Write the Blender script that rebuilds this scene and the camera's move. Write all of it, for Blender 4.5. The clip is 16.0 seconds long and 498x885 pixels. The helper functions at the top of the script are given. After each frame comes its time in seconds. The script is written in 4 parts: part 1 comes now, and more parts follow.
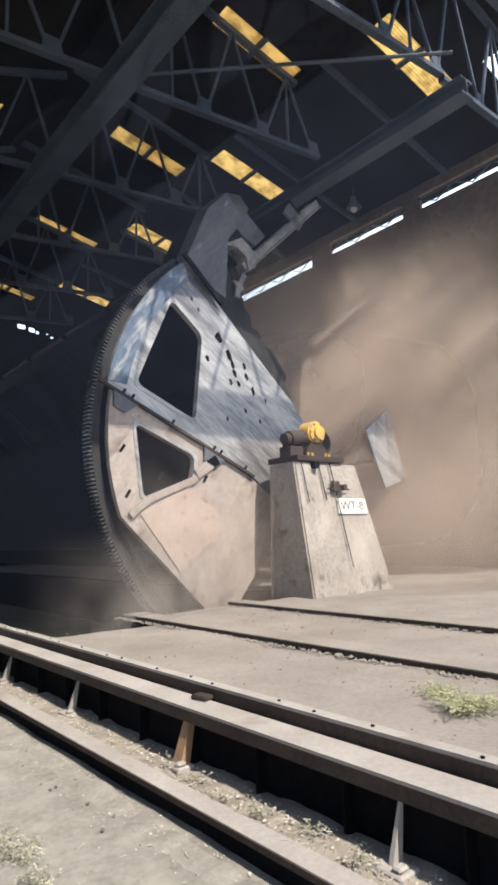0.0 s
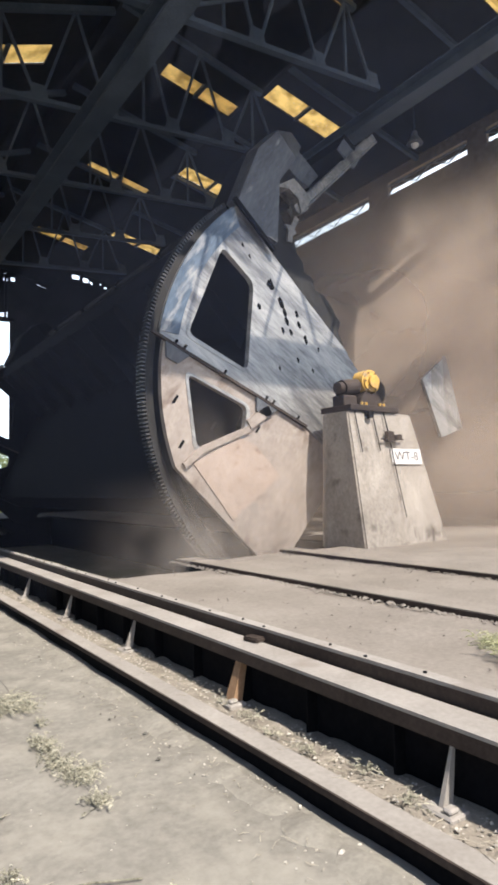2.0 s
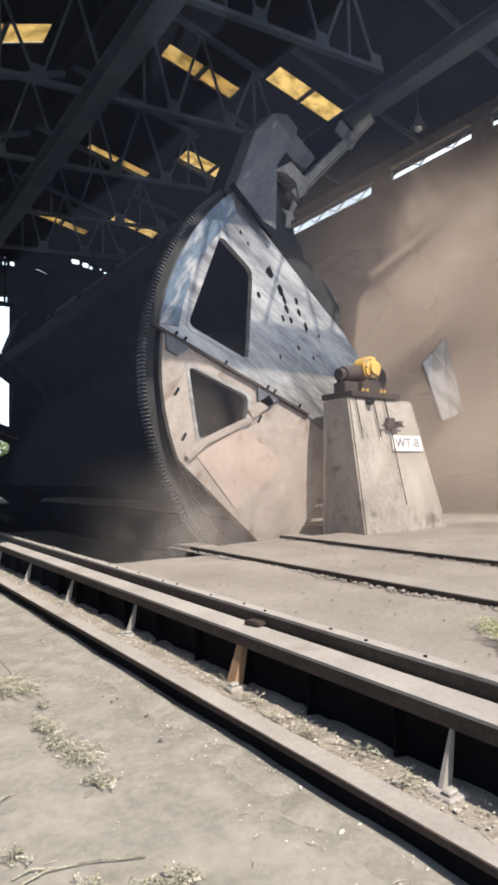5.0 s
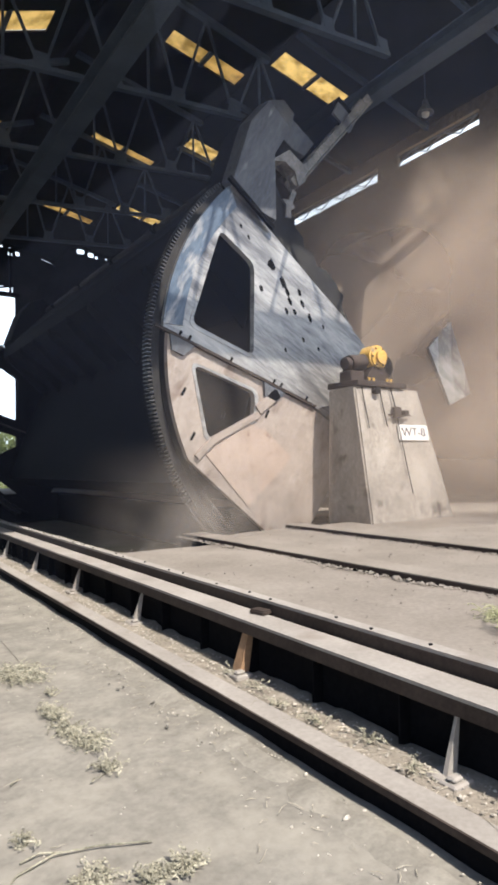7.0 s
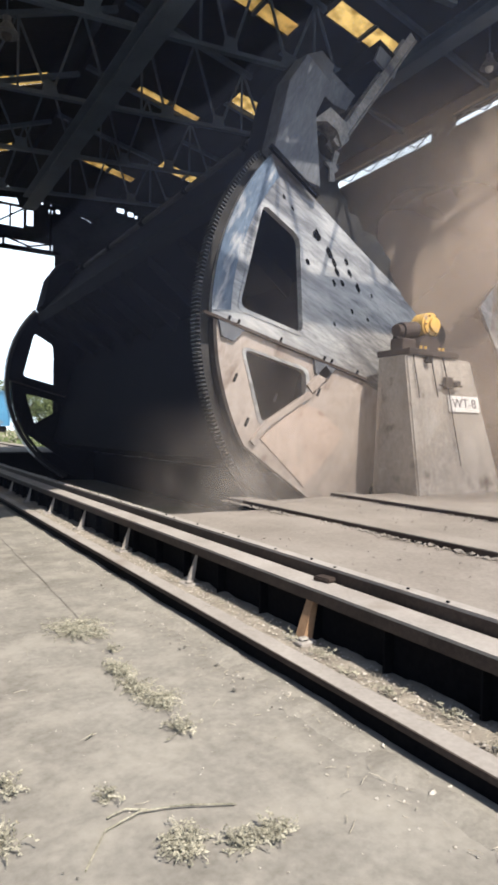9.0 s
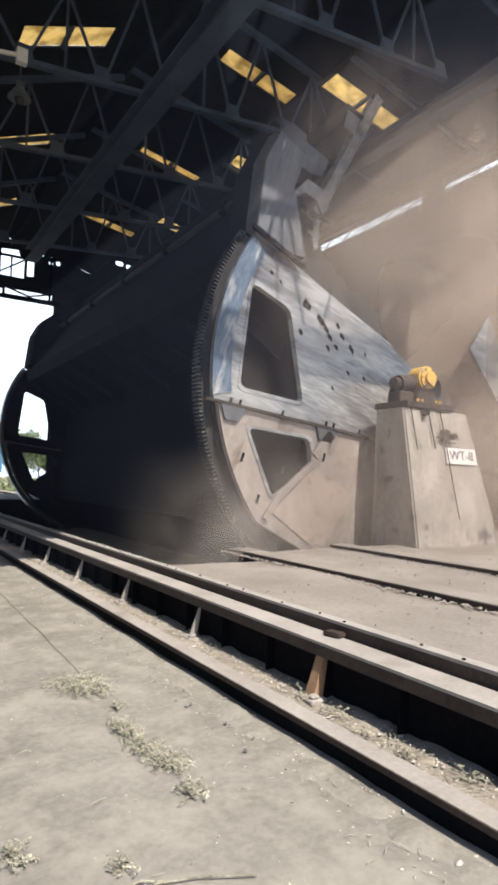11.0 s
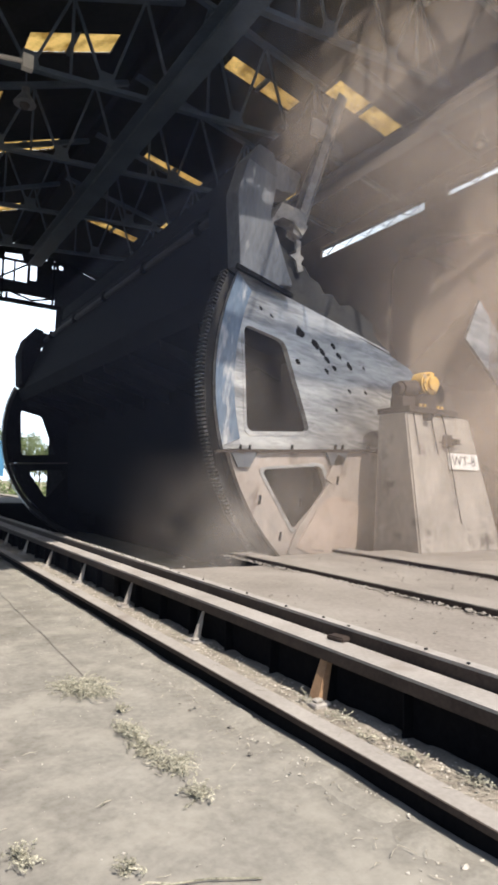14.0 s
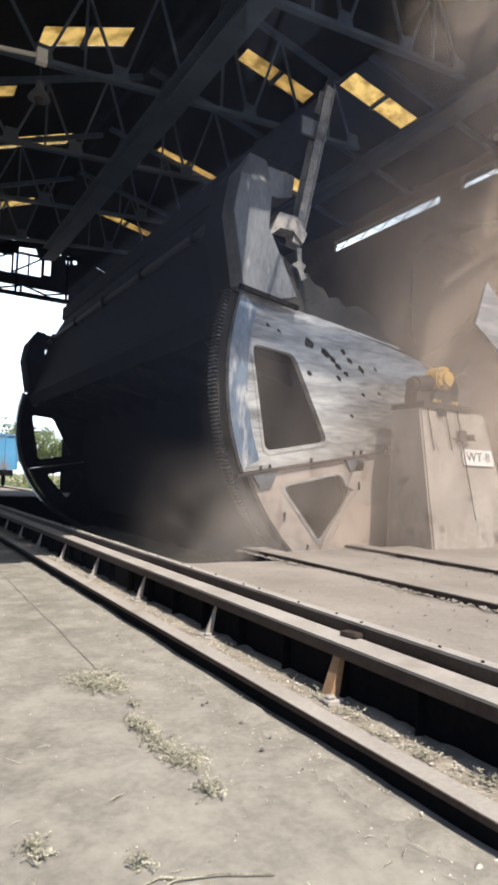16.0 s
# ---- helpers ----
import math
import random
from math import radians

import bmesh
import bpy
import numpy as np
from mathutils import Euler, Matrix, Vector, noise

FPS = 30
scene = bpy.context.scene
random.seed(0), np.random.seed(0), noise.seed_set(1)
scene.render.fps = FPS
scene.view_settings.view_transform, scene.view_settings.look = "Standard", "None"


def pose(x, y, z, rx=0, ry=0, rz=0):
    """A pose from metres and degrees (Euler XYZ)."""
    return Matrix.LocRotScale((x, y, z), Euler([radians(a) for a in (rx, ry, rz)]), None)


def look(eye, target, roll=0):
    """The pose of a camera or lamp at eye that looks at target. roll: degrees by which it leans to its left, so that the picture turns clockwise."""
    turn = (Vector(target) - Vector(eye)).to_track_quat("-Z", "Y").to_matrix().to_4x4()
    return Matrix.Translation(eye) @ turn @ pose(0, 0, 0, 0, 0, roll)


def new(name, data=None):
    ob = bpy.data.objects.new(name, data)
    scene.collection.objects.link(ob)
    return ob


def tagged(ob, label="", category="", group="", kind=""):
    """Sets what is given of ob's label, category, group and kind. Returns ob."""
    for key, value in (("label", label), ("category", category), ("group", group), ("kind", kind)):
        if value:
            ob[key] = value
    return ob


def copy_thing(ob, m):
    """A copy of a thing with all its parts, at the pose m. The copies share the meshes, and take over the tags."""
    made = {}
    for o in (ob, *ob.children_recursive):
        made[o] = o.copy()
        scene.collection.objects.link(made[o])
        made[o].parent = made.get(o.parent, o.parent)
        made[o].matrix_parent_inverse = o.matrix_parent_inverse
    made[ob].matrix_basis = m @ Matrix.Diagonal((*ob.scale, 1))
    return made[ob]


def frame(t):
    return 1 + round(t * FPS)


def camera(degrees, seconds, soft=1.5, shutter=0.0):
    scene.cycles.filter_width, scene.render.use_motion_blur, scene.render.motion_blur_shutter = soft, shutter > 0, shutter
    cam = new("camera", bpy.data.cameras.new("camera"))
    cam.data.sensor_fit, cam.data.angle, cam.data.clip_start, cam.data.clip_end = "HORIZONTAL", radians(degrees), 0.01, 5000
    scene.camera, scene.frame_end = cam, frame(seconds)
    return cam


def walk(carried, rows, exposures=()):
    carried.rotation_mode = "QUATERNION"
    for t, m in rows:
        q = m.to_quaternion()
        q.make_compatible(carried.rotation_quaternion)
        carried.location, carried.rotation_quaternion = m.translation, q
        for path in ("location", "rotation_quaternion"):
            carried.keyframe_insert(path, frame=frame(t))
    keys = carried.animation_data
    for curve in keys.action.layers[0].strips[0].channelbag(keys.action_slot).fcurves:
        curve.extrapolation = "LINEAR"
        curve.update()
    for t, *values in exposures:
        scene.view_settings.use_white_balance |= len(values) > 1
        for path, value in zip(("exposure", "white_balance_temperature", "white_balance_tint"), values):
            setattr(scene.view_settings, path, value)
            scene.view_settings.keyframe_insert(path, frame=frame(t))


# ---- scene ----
# ---------- camera ----------
cam = camera(44.0, 16.0, soft=3.3)
scene.cycles.transparent_max_bounces = 64      # many thin veils of dust


def shot(x, y, z, yaw, pitch, roll):
    return pose(x, y, z, 90 + pitch, 0, yaw) @ pose(0, 0, 0, 0, 0, roll)


walk(cam, [
    (0, shot(0.268, -0.369, 1.459, -39.69, 8.56, -1.99)),
    (0.5, shot(0.292, -0.338, 1.439, -36.38, 6.54, -1.73)),
    (1, shot(0.301, -0.331, 1.439, -34.03, 6.06, -1.57)),
    (1.5, shot(0.296, -0.322, 1.436, -34.00, 5.04, -1.38)),
    (2, shot(0.298, -0.320, 1.432, -34.72, 4.16, -1.16)),
    (2.5, shot(0.291, -0.317, 1.432, -35.10, 3.88, -0.85)),
    (3, shot(0.291, -0.319, 1.431, -35.20, 3.10, -0.82)),
    (3.5, shot(0.290, -0.309, 1.426, -35.01, 3.12, -0.78)),
    (4, shot(0.293, -0.310, 1.427, -34.95, 3.14, -0.91)),
    (4.5, shot(0.288, -0.315, 1.430, -34.67, 3.48, -0.78)),
    (5, shot(0.289, -0.309, 1.423, -34.72, 2.92, -0.89)),
    (7.5, shot(0.301, -0.305, 1.415, -33.57, 1.39, -1.20)),
    (8, shot(0.282, -0.275, 1.414, -31.24, 0.43, -0.67)),
    (8.5, shot(0.207, -0.184, 1.416, -30.17, 0.41, -0.56)),
    (9, shot(0.143, -0.069, 1.389, -31.47, -1.03, 1.05)),
    (11.5, shot(0.028, -0.017, 1.406, -32.44, 4.30, 1.75)),
    (12, shot(0.025, -0.016, 1.404, -32.95, 4.46, 1.89)),
    (12.5, shot(0.014, -0.018, 1.403, -32.58, 3.87, 1.94)),
    (13, shot(0.011, -0.012, 1.396, -32.09, 3.72, 1.86)),
    (13.5, shot(0.003, -0.019, 1.399, -32.07, 4.05, 2.03)),
    (14, shot(0.004, -0.016, 1.395, -32.07, 3.98, 1.89)),
    (14.5, shot(-0.000, -0.015, 1.401, -31.98, 4.04, 2.12)),
    (15, shot(0.010, -0.005, 1.394, -31.55, 3.53, 2.00)),
    (15.5, shot(0.005, -0.004, 1.399, -31.02, 3.22, 2.17)),
    (16, shot(0.004, -0.003, 1.401, -30.94, 3.44, 2.19)),
], exposures=[(0, 0.56, 6550, 11), (16, 0.56, 6550, 11)])

# ---------- world, sun ----------
SUN_DIR = Vector((0.10, -1.0, 1.35)).normalized()      # towards the sun
world = bpy.data.worlds.new("world")
scene.world = world
world.use_nodes = True
wn = world.node_tree.nodes
sky = wn.new("ShaderNodeTexSky")
sky.sky_type, sky.sun_disc = "NISHITA", False
sky.sun_elevation = math.asin(SUN_DIR.z)
sky.sun_rotation = math.atan2(SUN_DIR.x, SUN_DIR.y)
wn["Background"].inputs["Strength"].default_value = 0.12
world.node_tree.links.new(sky.outputs[0], wn["Background"].inputs["Color"])
sun = new("sun", bpy.data.lights.new("sun", "SUN"))
sun.data.energy, sun.data.angle, sun.data.color = 5.0, radians(0.6), (1.0, 0.94, 0.84)
sun.matrix_world = look(SUN_DIR * 60, (0, 0, 0))


# ---------- materials ----------
def material(name, low, high, rough=0.8, metal=0.0, scale=3.0, fine=40.0, bump=0.3, depth=0.01, spread=(0.35, 0.65),
             stain=None, stain_scale=1.2, stain_at=(0.55, 0.7), stretch=(1, 1, 1), island=0.0):
    """Two colours mixed by coarse and fine noise, an optional stain with its own shape, and a fine relief."""
    m = bpy.data.materials.new(name)
    m.use_nodes = True
    n, l = m.node_tree.nodes, m.node_tree.links
    b = n["Principled BSDF"]
    co = n.new("ShaderNodeTexCoord")
    mp = n.new("ShaderNodeMapping")
    mp.inputs["Scale"].default_value = stretch
    l.new(co.outputs["Object"], mp.inputs["Vector"])

    def noise_at(s, detail):
        t = n.new("ShaderNodeTexNoise")
        t.inputs["Scale"].default_value, t.inputs["Detail"].default_value = s, detail
        t.inputs["Roughness"].default_value = 0.62
        l.new(mp.outputs[0], t.inputs["Vector"])
        return t.outputs["Fac"]

    big, small = noise_at(scale, 6), noise_at(fine, 4)
    add = n.new("ShaderNodeMath")
    add.operation = "MULTIPLY_ADD"
    add.inputs[1].default_value = 0.4
    l.new(small, add.inputs[0])
    part_of = n.new("ShaderNodeMath")
    part_of.operation = "MULTIPLY"
    part_of.inputs[1].default_value = 0.6
    l.new(big, part_of.inputs[0])
    l.new(part_of.outputs[0], add.inputs[2])
    ramp = n.new("ShaderNodeMapRange")
    ramp.inputs["From Min"].default_value, ramp.inputs["From Max"].default_value = spread
    l.new(add.outputs[0], ramp.inputs["Value"])
    mix = n.new("ShaderNodeMix")
    mix.data_type = "RGBA"
    mix.inputs["A"].default_value, mix.inputs["B"].default_value = (*low, 1), (*high, 1)
    l.new(ramp.outputs[0], mix.inputs["Factor"])
    colour = mix.outputs["Result"]
    if stain:
        st = n.new("ShaderNodeMapRange")
        st.inputs["From Min"].default_value, st.inputs["From Max"].default_value = stain_at
        l.new(noise_at(stain_scale, 8), st.inputs["Value"])
        m2 = n.new("ShaderNodeMix")
        m2.data_type = "RGBA"
        m2.inputs["B"].default_value = (*stain, 1)
        l.new(st.outputs[0], m2.inputs["Factor"])
        l.new(colour, m2.inputs["A"])
        colour = m2.outputs["Result"]
    if island:
        geo = n.new("ShaderNodeNewGeometry")
        hsv = n.new("ShaderNodeHueSaturation")
        r = n.new("ShaderNodeMapRange")
        r.inputs["To Min"].default_value, r.inputs["To Max"].default_value = 1 - island, 1 + island
        l.new(geo.outputs["Random Per Island"], r.inputs["Value"])
        l.new(r.outputs[0], hsv.inputs["Value"])
        l.new(colour, hsv.inputs["Color"])
        colour = hsv.outputs[0]
    l.new(colour, b.inputs["Base Color"])
    b.inputs["Metallic"].default_value = metal
    b.inputs["Specular IOR Level"].default_value = 0.5 if rough < 0.7 else 0.15 if rough < 0.89 else 0.04
    rr = n.new("ShaderNodeMapRange")
    rr.inputs["To Min"].default_value, rr.inputs["To Max"].default_value = max(rough - 0.15, 0.05), min(rough + 0.12, 1)
    l.new(big, rr.inputs["Value"])
    l.new(rr.outputs[0], b.inputs["Roughness"])
    if bump:
        bp = n.new("ShaderNodeBump")
        bp.inputs["Strength"].default_value, bp.inputs["Distance"].default_value = bump, depth
        l.new(add.outputs[0], bp.inputs["Height"])
        l.new(bp.outputs[0], b.inputs["Normal"])
    return m


CONCRETE = material("dusty_concrete", (0.160, 0.148, 0.128), (0.285, 0.266, 0.234), 0.92, 0, 1.1, 22, 0.7, 0.014,
                    stain=(0.345, 0.32, 0.275), stain_scale=3.2, stain_at=(0.46, 0.78))
DUSTFLOOR = material("dust_floor", (0.20, 0.175, 0.153), (0.29, 0.26, 0.23), 0.95, 0, 1.4, 30, 0.6, 0.015,
                     stain=(0.19, 0.162, 0.14), stain_scale=0.8, stain_at=(0.55, 0.8))
GRAVEL = material("dusty_gravel", (0.20, 0.175, 0.145), (0.36, 0.32, 0.27), 0.95, 0, 6, 60, 0.8, 0.03)
RUST = material("rusty_dusty_steel", (0.038, 0.029, 0.026), (0.088, 0.068, 0.058), 0.75, 0.2, 2.2, 45, 0.4, 0.006,
                stain=(0.055, 0.04, 0.035), stain_scale=1.6)
TOPDUST = material("dust_covered_flange", (0.27, 0.246, 0.222), (0.38, 0.35, 0.322), 0.9, 0, 2.0, 40, 0.3, 0.006,
                   stain=(0.2, 0.165, 0.14), stain_scale=1.3, stain_at=(0.55, 0.75))
# near black: grime plus the shade of recesses, undersides and far parts
DARKSTEEL = material("dirty_shaded_steel", (0.004, 0.0045, 0.006), (0.012, 0.0115, 0.013), 0.9, 0.0, 1.5, 30, 0.3, 0.006)
ROOFSTEEL = material("sooty_blue_steel", (0.024, 0.036, 0.056), (0.076, 0.104, 0.145), 0.65, 0.0, 1.2, 25, 0.2, 0.004)
PLATE = material("worn_steel_plate", (0.13, 0.13, 0.138), (0.64, 0.62, 0.595), 0.36, 0.4, 1.3, 9, 0.12, 0.004,
                 spread=(0.34, 0.66), stain=(0.075, 0.075, 0.085), stain_scale=0.9, stain_at=(0.53, 0.70), stretch=(0.42, 1.2, 2.4))
PLATE_LOW = material("rust_tinted_steel_plate", (0.27, 0.22, 0.19), (0.50, 0.43, 0.38), 0.55, 0.25, 1.5, 16, 0.2, 0.004,
                     spread=(0.34, 0.66), stain=(0.17, 0.115, 0.09), stain_scale=2.4, stain_at=(0.54, 0.72), stretch=(1.2, 1.2, 0.6))
# bluish shade on the rim is put into this colour, with pale scratches
RIMBLUE = material("blue_shaded_steel", (0.045, 0.07, 0.11), (0.17, 0.22, 0.29), 0.42, 0.15, 2.0, 14, 0.15, 0.004,
                   spread=(0.34, 0.66), stain=(0.55, 0.53, 0.51), stain_scale=3.0, stain_at=(0.54, 0.72), stretch=(1.5, 1.5, 0.45))
HOOKSTEEL = material("grey_scuffed_steel", (0.055, 0.06, 0.07), (0.165, 0.17, 0.185), 0.5, 0.2, 1.5, 14, 0.15, 0.004,
                     stain=(0.34, 0.33, 0.32), stain_scale=2.6, stain_at=(0.62, 0.74), stretch=(2.2, 1, 0.5))
PIPESTEEL = material("dusty_pipe_steel", (0.02, 0.02, 0.02), (0.06, 0.057, 0.055), 0.75, 0.1, 2.0, 20, 0.15, 0.004)
ARMSTEEL = material("worn_arm_steel", (0.10, 0.095, 0.09), (0.36, 0.33, 0.30), 0.45, 0.3, 2.2, 20, 0.15, 0.004,
                    stain=(0.06, 0.055, 0.055), stain_scale=2.0, stain_at=(0.52, 0.66))
PATCH = material("pinkish_rusted_patch", (0.36, 0.275, 0.225), (0.51, 0.41, 0.35), 0.6, 0.15, 1.8, 22, 0.2, 0.004,
                 stain=(0.20, 0.12, 0.085), stain_scale=5.0, stain_at=(0.60, 0.70))
GEARSTEEL = material("greasy_gear_steel", (0.04, 0.039, 0.037), (0.14, 0.132, 0.126), 0.35, 0.6, 3.0, 50, 0.3, 0.004)
PIER = material("stained_pier_concrete", (0.235, 0.208, 0.182), (0.44, 0.395, 0.35), 0.9, 0, 1.5, 24, 0.5, 0.012,
                stain=(0.12, 0.10, 0.088), stain_scale=3.2, stain_at=(0.58, 0.72), stretch=(1.2, 1.2, 0.75))
YELLOW = material("dusty_yellow_paint", (0.55, 0.32, 0.06), (0.75, 0.47, 0.12), 0.6, 0, 6, 50, 0.2, 0.003,
                  stain=(0.34, 0.27, 0.2), stain_scale=8, stain_at=(0.55, 0.7))
WALL = material("dust_covered_sheet_wall", (0.13, 0.105, 0.085), (0.24, 0.20, 0.165), 0.9, 0, 0.5, 8, 0.4, 0.02)
ROOF = material("near_black_sheet", (0.012, 0.012, 0.013), (0.03, 0.03, 0.03), 0.9, 0, 0.8, 9, 0.3, 0.01)
SIGN = material("white_sign_paint", (0.62, 0.59, 0.56), (0.8, 0.78, 0.75), 0.7, 0, 6, 40, 0.1, 0.002)
INK = material("faded_dark_sign_paint", (0.05, 0.045, 0.06), (0.16, 0.14, 0.15), 0.7, 0, 8, 40, 0.1, 0.002)
WOOD = material("weathered_brown_steel", (0.24, 0.14, 0.08), (0.36, 0.23, 0.14), 0.8, 0, 4, 40, 0.3, 0.004)
WEED = material("dry_weed", (0.11, 0.105, 0.075), (0.47, 0.44, 0.345), 0.85, 0, 8, 60, 0, 0.01, island=0.35)
GRASS = material("green_weed", (0.20, 0.21, 0.11), (0.42, 0.41, 0.26), 0.8, 0, 8, 60, 0, 0.01, island=0.3)
LEAF = material("tree_leaf", (0.08, 0.11, 0.04), (0.16, 0.19, 0.08), 0.7, 0, 3, 20, 0, 0.01, island=0.35)
BARK = material("bark", (0.08, 0.06, 0.045), (0.15, 0.12, 0.09), 0.9, 0, 4, 30, 0.5, 0.02)
BLUEWAGON = material("blue_wagon_paint", (0.05, 0.20, 0.38), (0.09, 0.30, 0.50), 0.6, 0, 1.2, 12, 0.2, 0.01,
                     stain=(0.2, 0.16, 0.13), stain_scale=0.9, stain_at=(0.55, 0.72))
EARTH = material("dry_earth", (0.24, 0.205, 0.15), (0.38, 0.33, 0.25), 0.95, 0, 0.15, 4, 0.5, 0.05,
                 stain=(0.16, 0.17, 0.07), stain_scale=0.08, stain_at=(0.5, 0.62))
STRAW = material("pale_straw", (0.27, 0.24, 0.185), (0.46, 0.42, 0.345), 0.85, 0, 8, 60, 0, 0.01, island=0.3)
DRIFT = material("drifted_dust", (0.19, 0.175, 0.150), (0.31, 0.288, 0.25), 0.95, 0, 3, 40, 0.5, 0.01)
JOINT = material("packed_joint_dirt", (0.11, 0.10, 0.088), (0.17, 0.158, 0.14), 0.95, 0, 6, 60, 0.2, 0.004)
STONE = material("pale_chippings", (0.30, 0.27, 0.23), (0.56, 0.52, 0.46), 0.9, 0, 8, 40, 0.4, 0.01, island=0.3)


def translucent(name, low, high, scale):
    """A sheet that the daylight above shines through."""
    m = bpy.data.materials.new(name)
    m.use_nodes = True
    n, l = m.node_tree.nodes, m.node_tree.links
    n.remove(n["Principled BSDF"])
    co, t, mix = n.new("ShaderNodeTexCoord"), n.new("ShaderNodeTexNoise"), n.new("ShaderNodeMix")
    mix.data_type = "RGBA"
    t.inputs["Scale"].default_value, t.inputs["Detail"].default_value = scale, 7
    mix.inputs["A"].default_value, mix.inputs["B"].default_value = (*low, 1), (*high, 1)
    r = n.new("ShaderNodeMapRange")
    r.inputs["From Min"].default_value, r.inputs["From Max"].default_value = 0.35, 0.6
    tr, df, ms = n.new("ShaderNodeBsdfTranslucent"), n.new("ShaderNodeBsdfDiffuse"), n.new("ShaderNodeMixShader")
    ms.inputs[0].default_value = 0.25
    l.new(co.outputs["Object"], t.inputs["Vector"])
    l.new(t.outputs["Fac"], r.inputs["Value"])
    l.new(r.outputs[0], mix.inputs["Factor"])
    l.new(mix.outputs["Result"], tr.inputs["Color"])
    l.new(mix.outputs["Result"], df.inputs["Color"])
    l.new(tr.outputs[0], ms.inputs[1])
    l.new(df.outputs[0], ms.inputs[2])
    l.new(ms.outputs[0], n["Material Output"].inputs["Surface"])
    return m


SKYLIGHT = translucent("yellowed_rooflight", (0.30, 0.18, 0.04), (0.78, 0.53, 0.17), 2.8)


# ---------- mesh helpers ----------
def part(name, bm, mat, parent=None, label="", smooth=False):
    me = bpy.data.meshes.new(name)
    bmesh.ops.recalc_face_normals(bm, faces=bm.faces)
    bm.to_mesh(me)
    bm.free()
    me.materials.append(mat)
    if smooth:
        for p in me.polygons:
            p.use_smooth = True
    ob = new(name, me)
    if parent:
        ob.parent = parent
    if label:
        ob["label"] = label
    return ob


def box(bm, x0, x1, y0, y1, z0, z1):
    vs = [bm.verts.new((x, y, z)) for z in (z0, z1) for x, y in ((x0, y0), (x1, y0), (x1, y1), (x0, y1))]
    for f in ((0, 1, 2, 3), (4, 5, 6, 7), (0, 1, 5, 4), (1, 2, 6, 5), (2, 3, 7, 6), (3, 0, 4, 7)):
        bm.faces.new([vs[i] for i in f])
    return vs


def bar(bm, p, q, w, h, up=(0, 0, 1)):
    """A straight bar of section w x h from p to q."""
    p, q = Vector(p), Vector(q)
    d = (q - p).normalized()
    s = d.cross(Vector(up))
    s = s.normalized() if s.length > 1e-4 else Vector((1, 0, 0))
    u = s.cross(d)
    vs = [bm.verts.new(e + s * a * w / 2 + u * b * h / 2) for e in (p, q) for a, b in ((-1, -1), (1, -1), (1, 1), (-1, 1))]
    for f in ((0, 1, 2, 3), (4, 5, 6, 7), (0, 1, 5, 4), (1, 2, 6, 5), (2, 3, 7, 6), (3, 0, 4, 7)):
        bm.faces.new([vs[i] for i in f])


def rod(bm, p, q, r, n=10, r2=None):
    p, q = Vector(p), Vector(q)
    m = (q - p).to_track_quat("Z", "Y").to_matrix()
    rings = []
    for e, rad in ((p, r), (q, r if r2 is None else r2)):
        rings.append([bm.verts.new(e + m @ Vector((rad * math.cos(2 * math.pi * i / n), rad * math.sin(2 * math.pi * i / n), 0))) for i in range(n)])
    for i in range(n):
        j = (i + 1) % n
        bm.faces.new((rings[0][i], rings[0][j], rings[1][j], rings[1][i]))
    bm.faces.new(rings[0])
    bm.faces.new(rings[1])


def prism(bm, poly, y0, y1):
    """A polygon of (x, z) drawn out along y."""
    a = [bm.verts.new((x, y0, z)) for x, z in poly]
    b = [bm.verts.new((x, y1, z)) for x, z in poly]
    for i in range(len(poly)):
        j = (i + 1) % len(poly)
        bm.faces.new((a[i], a[j], b[j], b[i]))
    bm.faces.new(a)
    bm.faces.new(b)


def rounded(poly, r, n=5):
    out = []
    for i, p in enumerate(poly):
        p = Vector(p)
        a, b = Vector(poly[i - 1]), Vector(poly[(i + 1) % len(poly)])
        da, db = (a - p), (b - p)
        k = min(r, da.length * 0.45, db.length * 0.45)
        s, e = p + da.normalized() * k, p + db.normalized() * k
        for t in range(n + 1):
            t /= n
            out.append(tuple((1 - t) ** 2 * s + 2 * t * (1 - t) * p + t * t * e))
    return out


def holed(bm, outer, holes, lift):
    """A plate with openings: lift(u, v) gives the two faces' points; walls run round every edge."""
    edges, loops = [], []
    for loop in (outer, *holes):
        vs = [bm.verts.new(lift(u, v)[0]) for u, v in loop]
        es = [bm.edges.new((vs[i], vs[(i + 1) % len(vs)])) for i in range(len(vs))]
        edges += es
        loops.append((vs, loop))
    filled = bmesh.ops.triangle_fill(bm, use_beauty=True, use_dissolve=False, edges=edges)
    faces = [f for f in filled["geom"] if isinstance(f, bmesh.types.BMFace)]
    twin = {}
    for vs, loop in loops:
        for v, (a, b) in zip(vs, loop):
            twin[v] = bm.verts.new(lift(a, b)[1])
    for f in faces:
        bm.faces.new([twin[v] for v in f.verts])
    for vs, _ in loops:
        for i in range(len(vs)):
            j = (i + 1) % len(vs)
            bm.faces.new((vs[i], vs[j], twin[vs[j]], twin[vs[i]]))


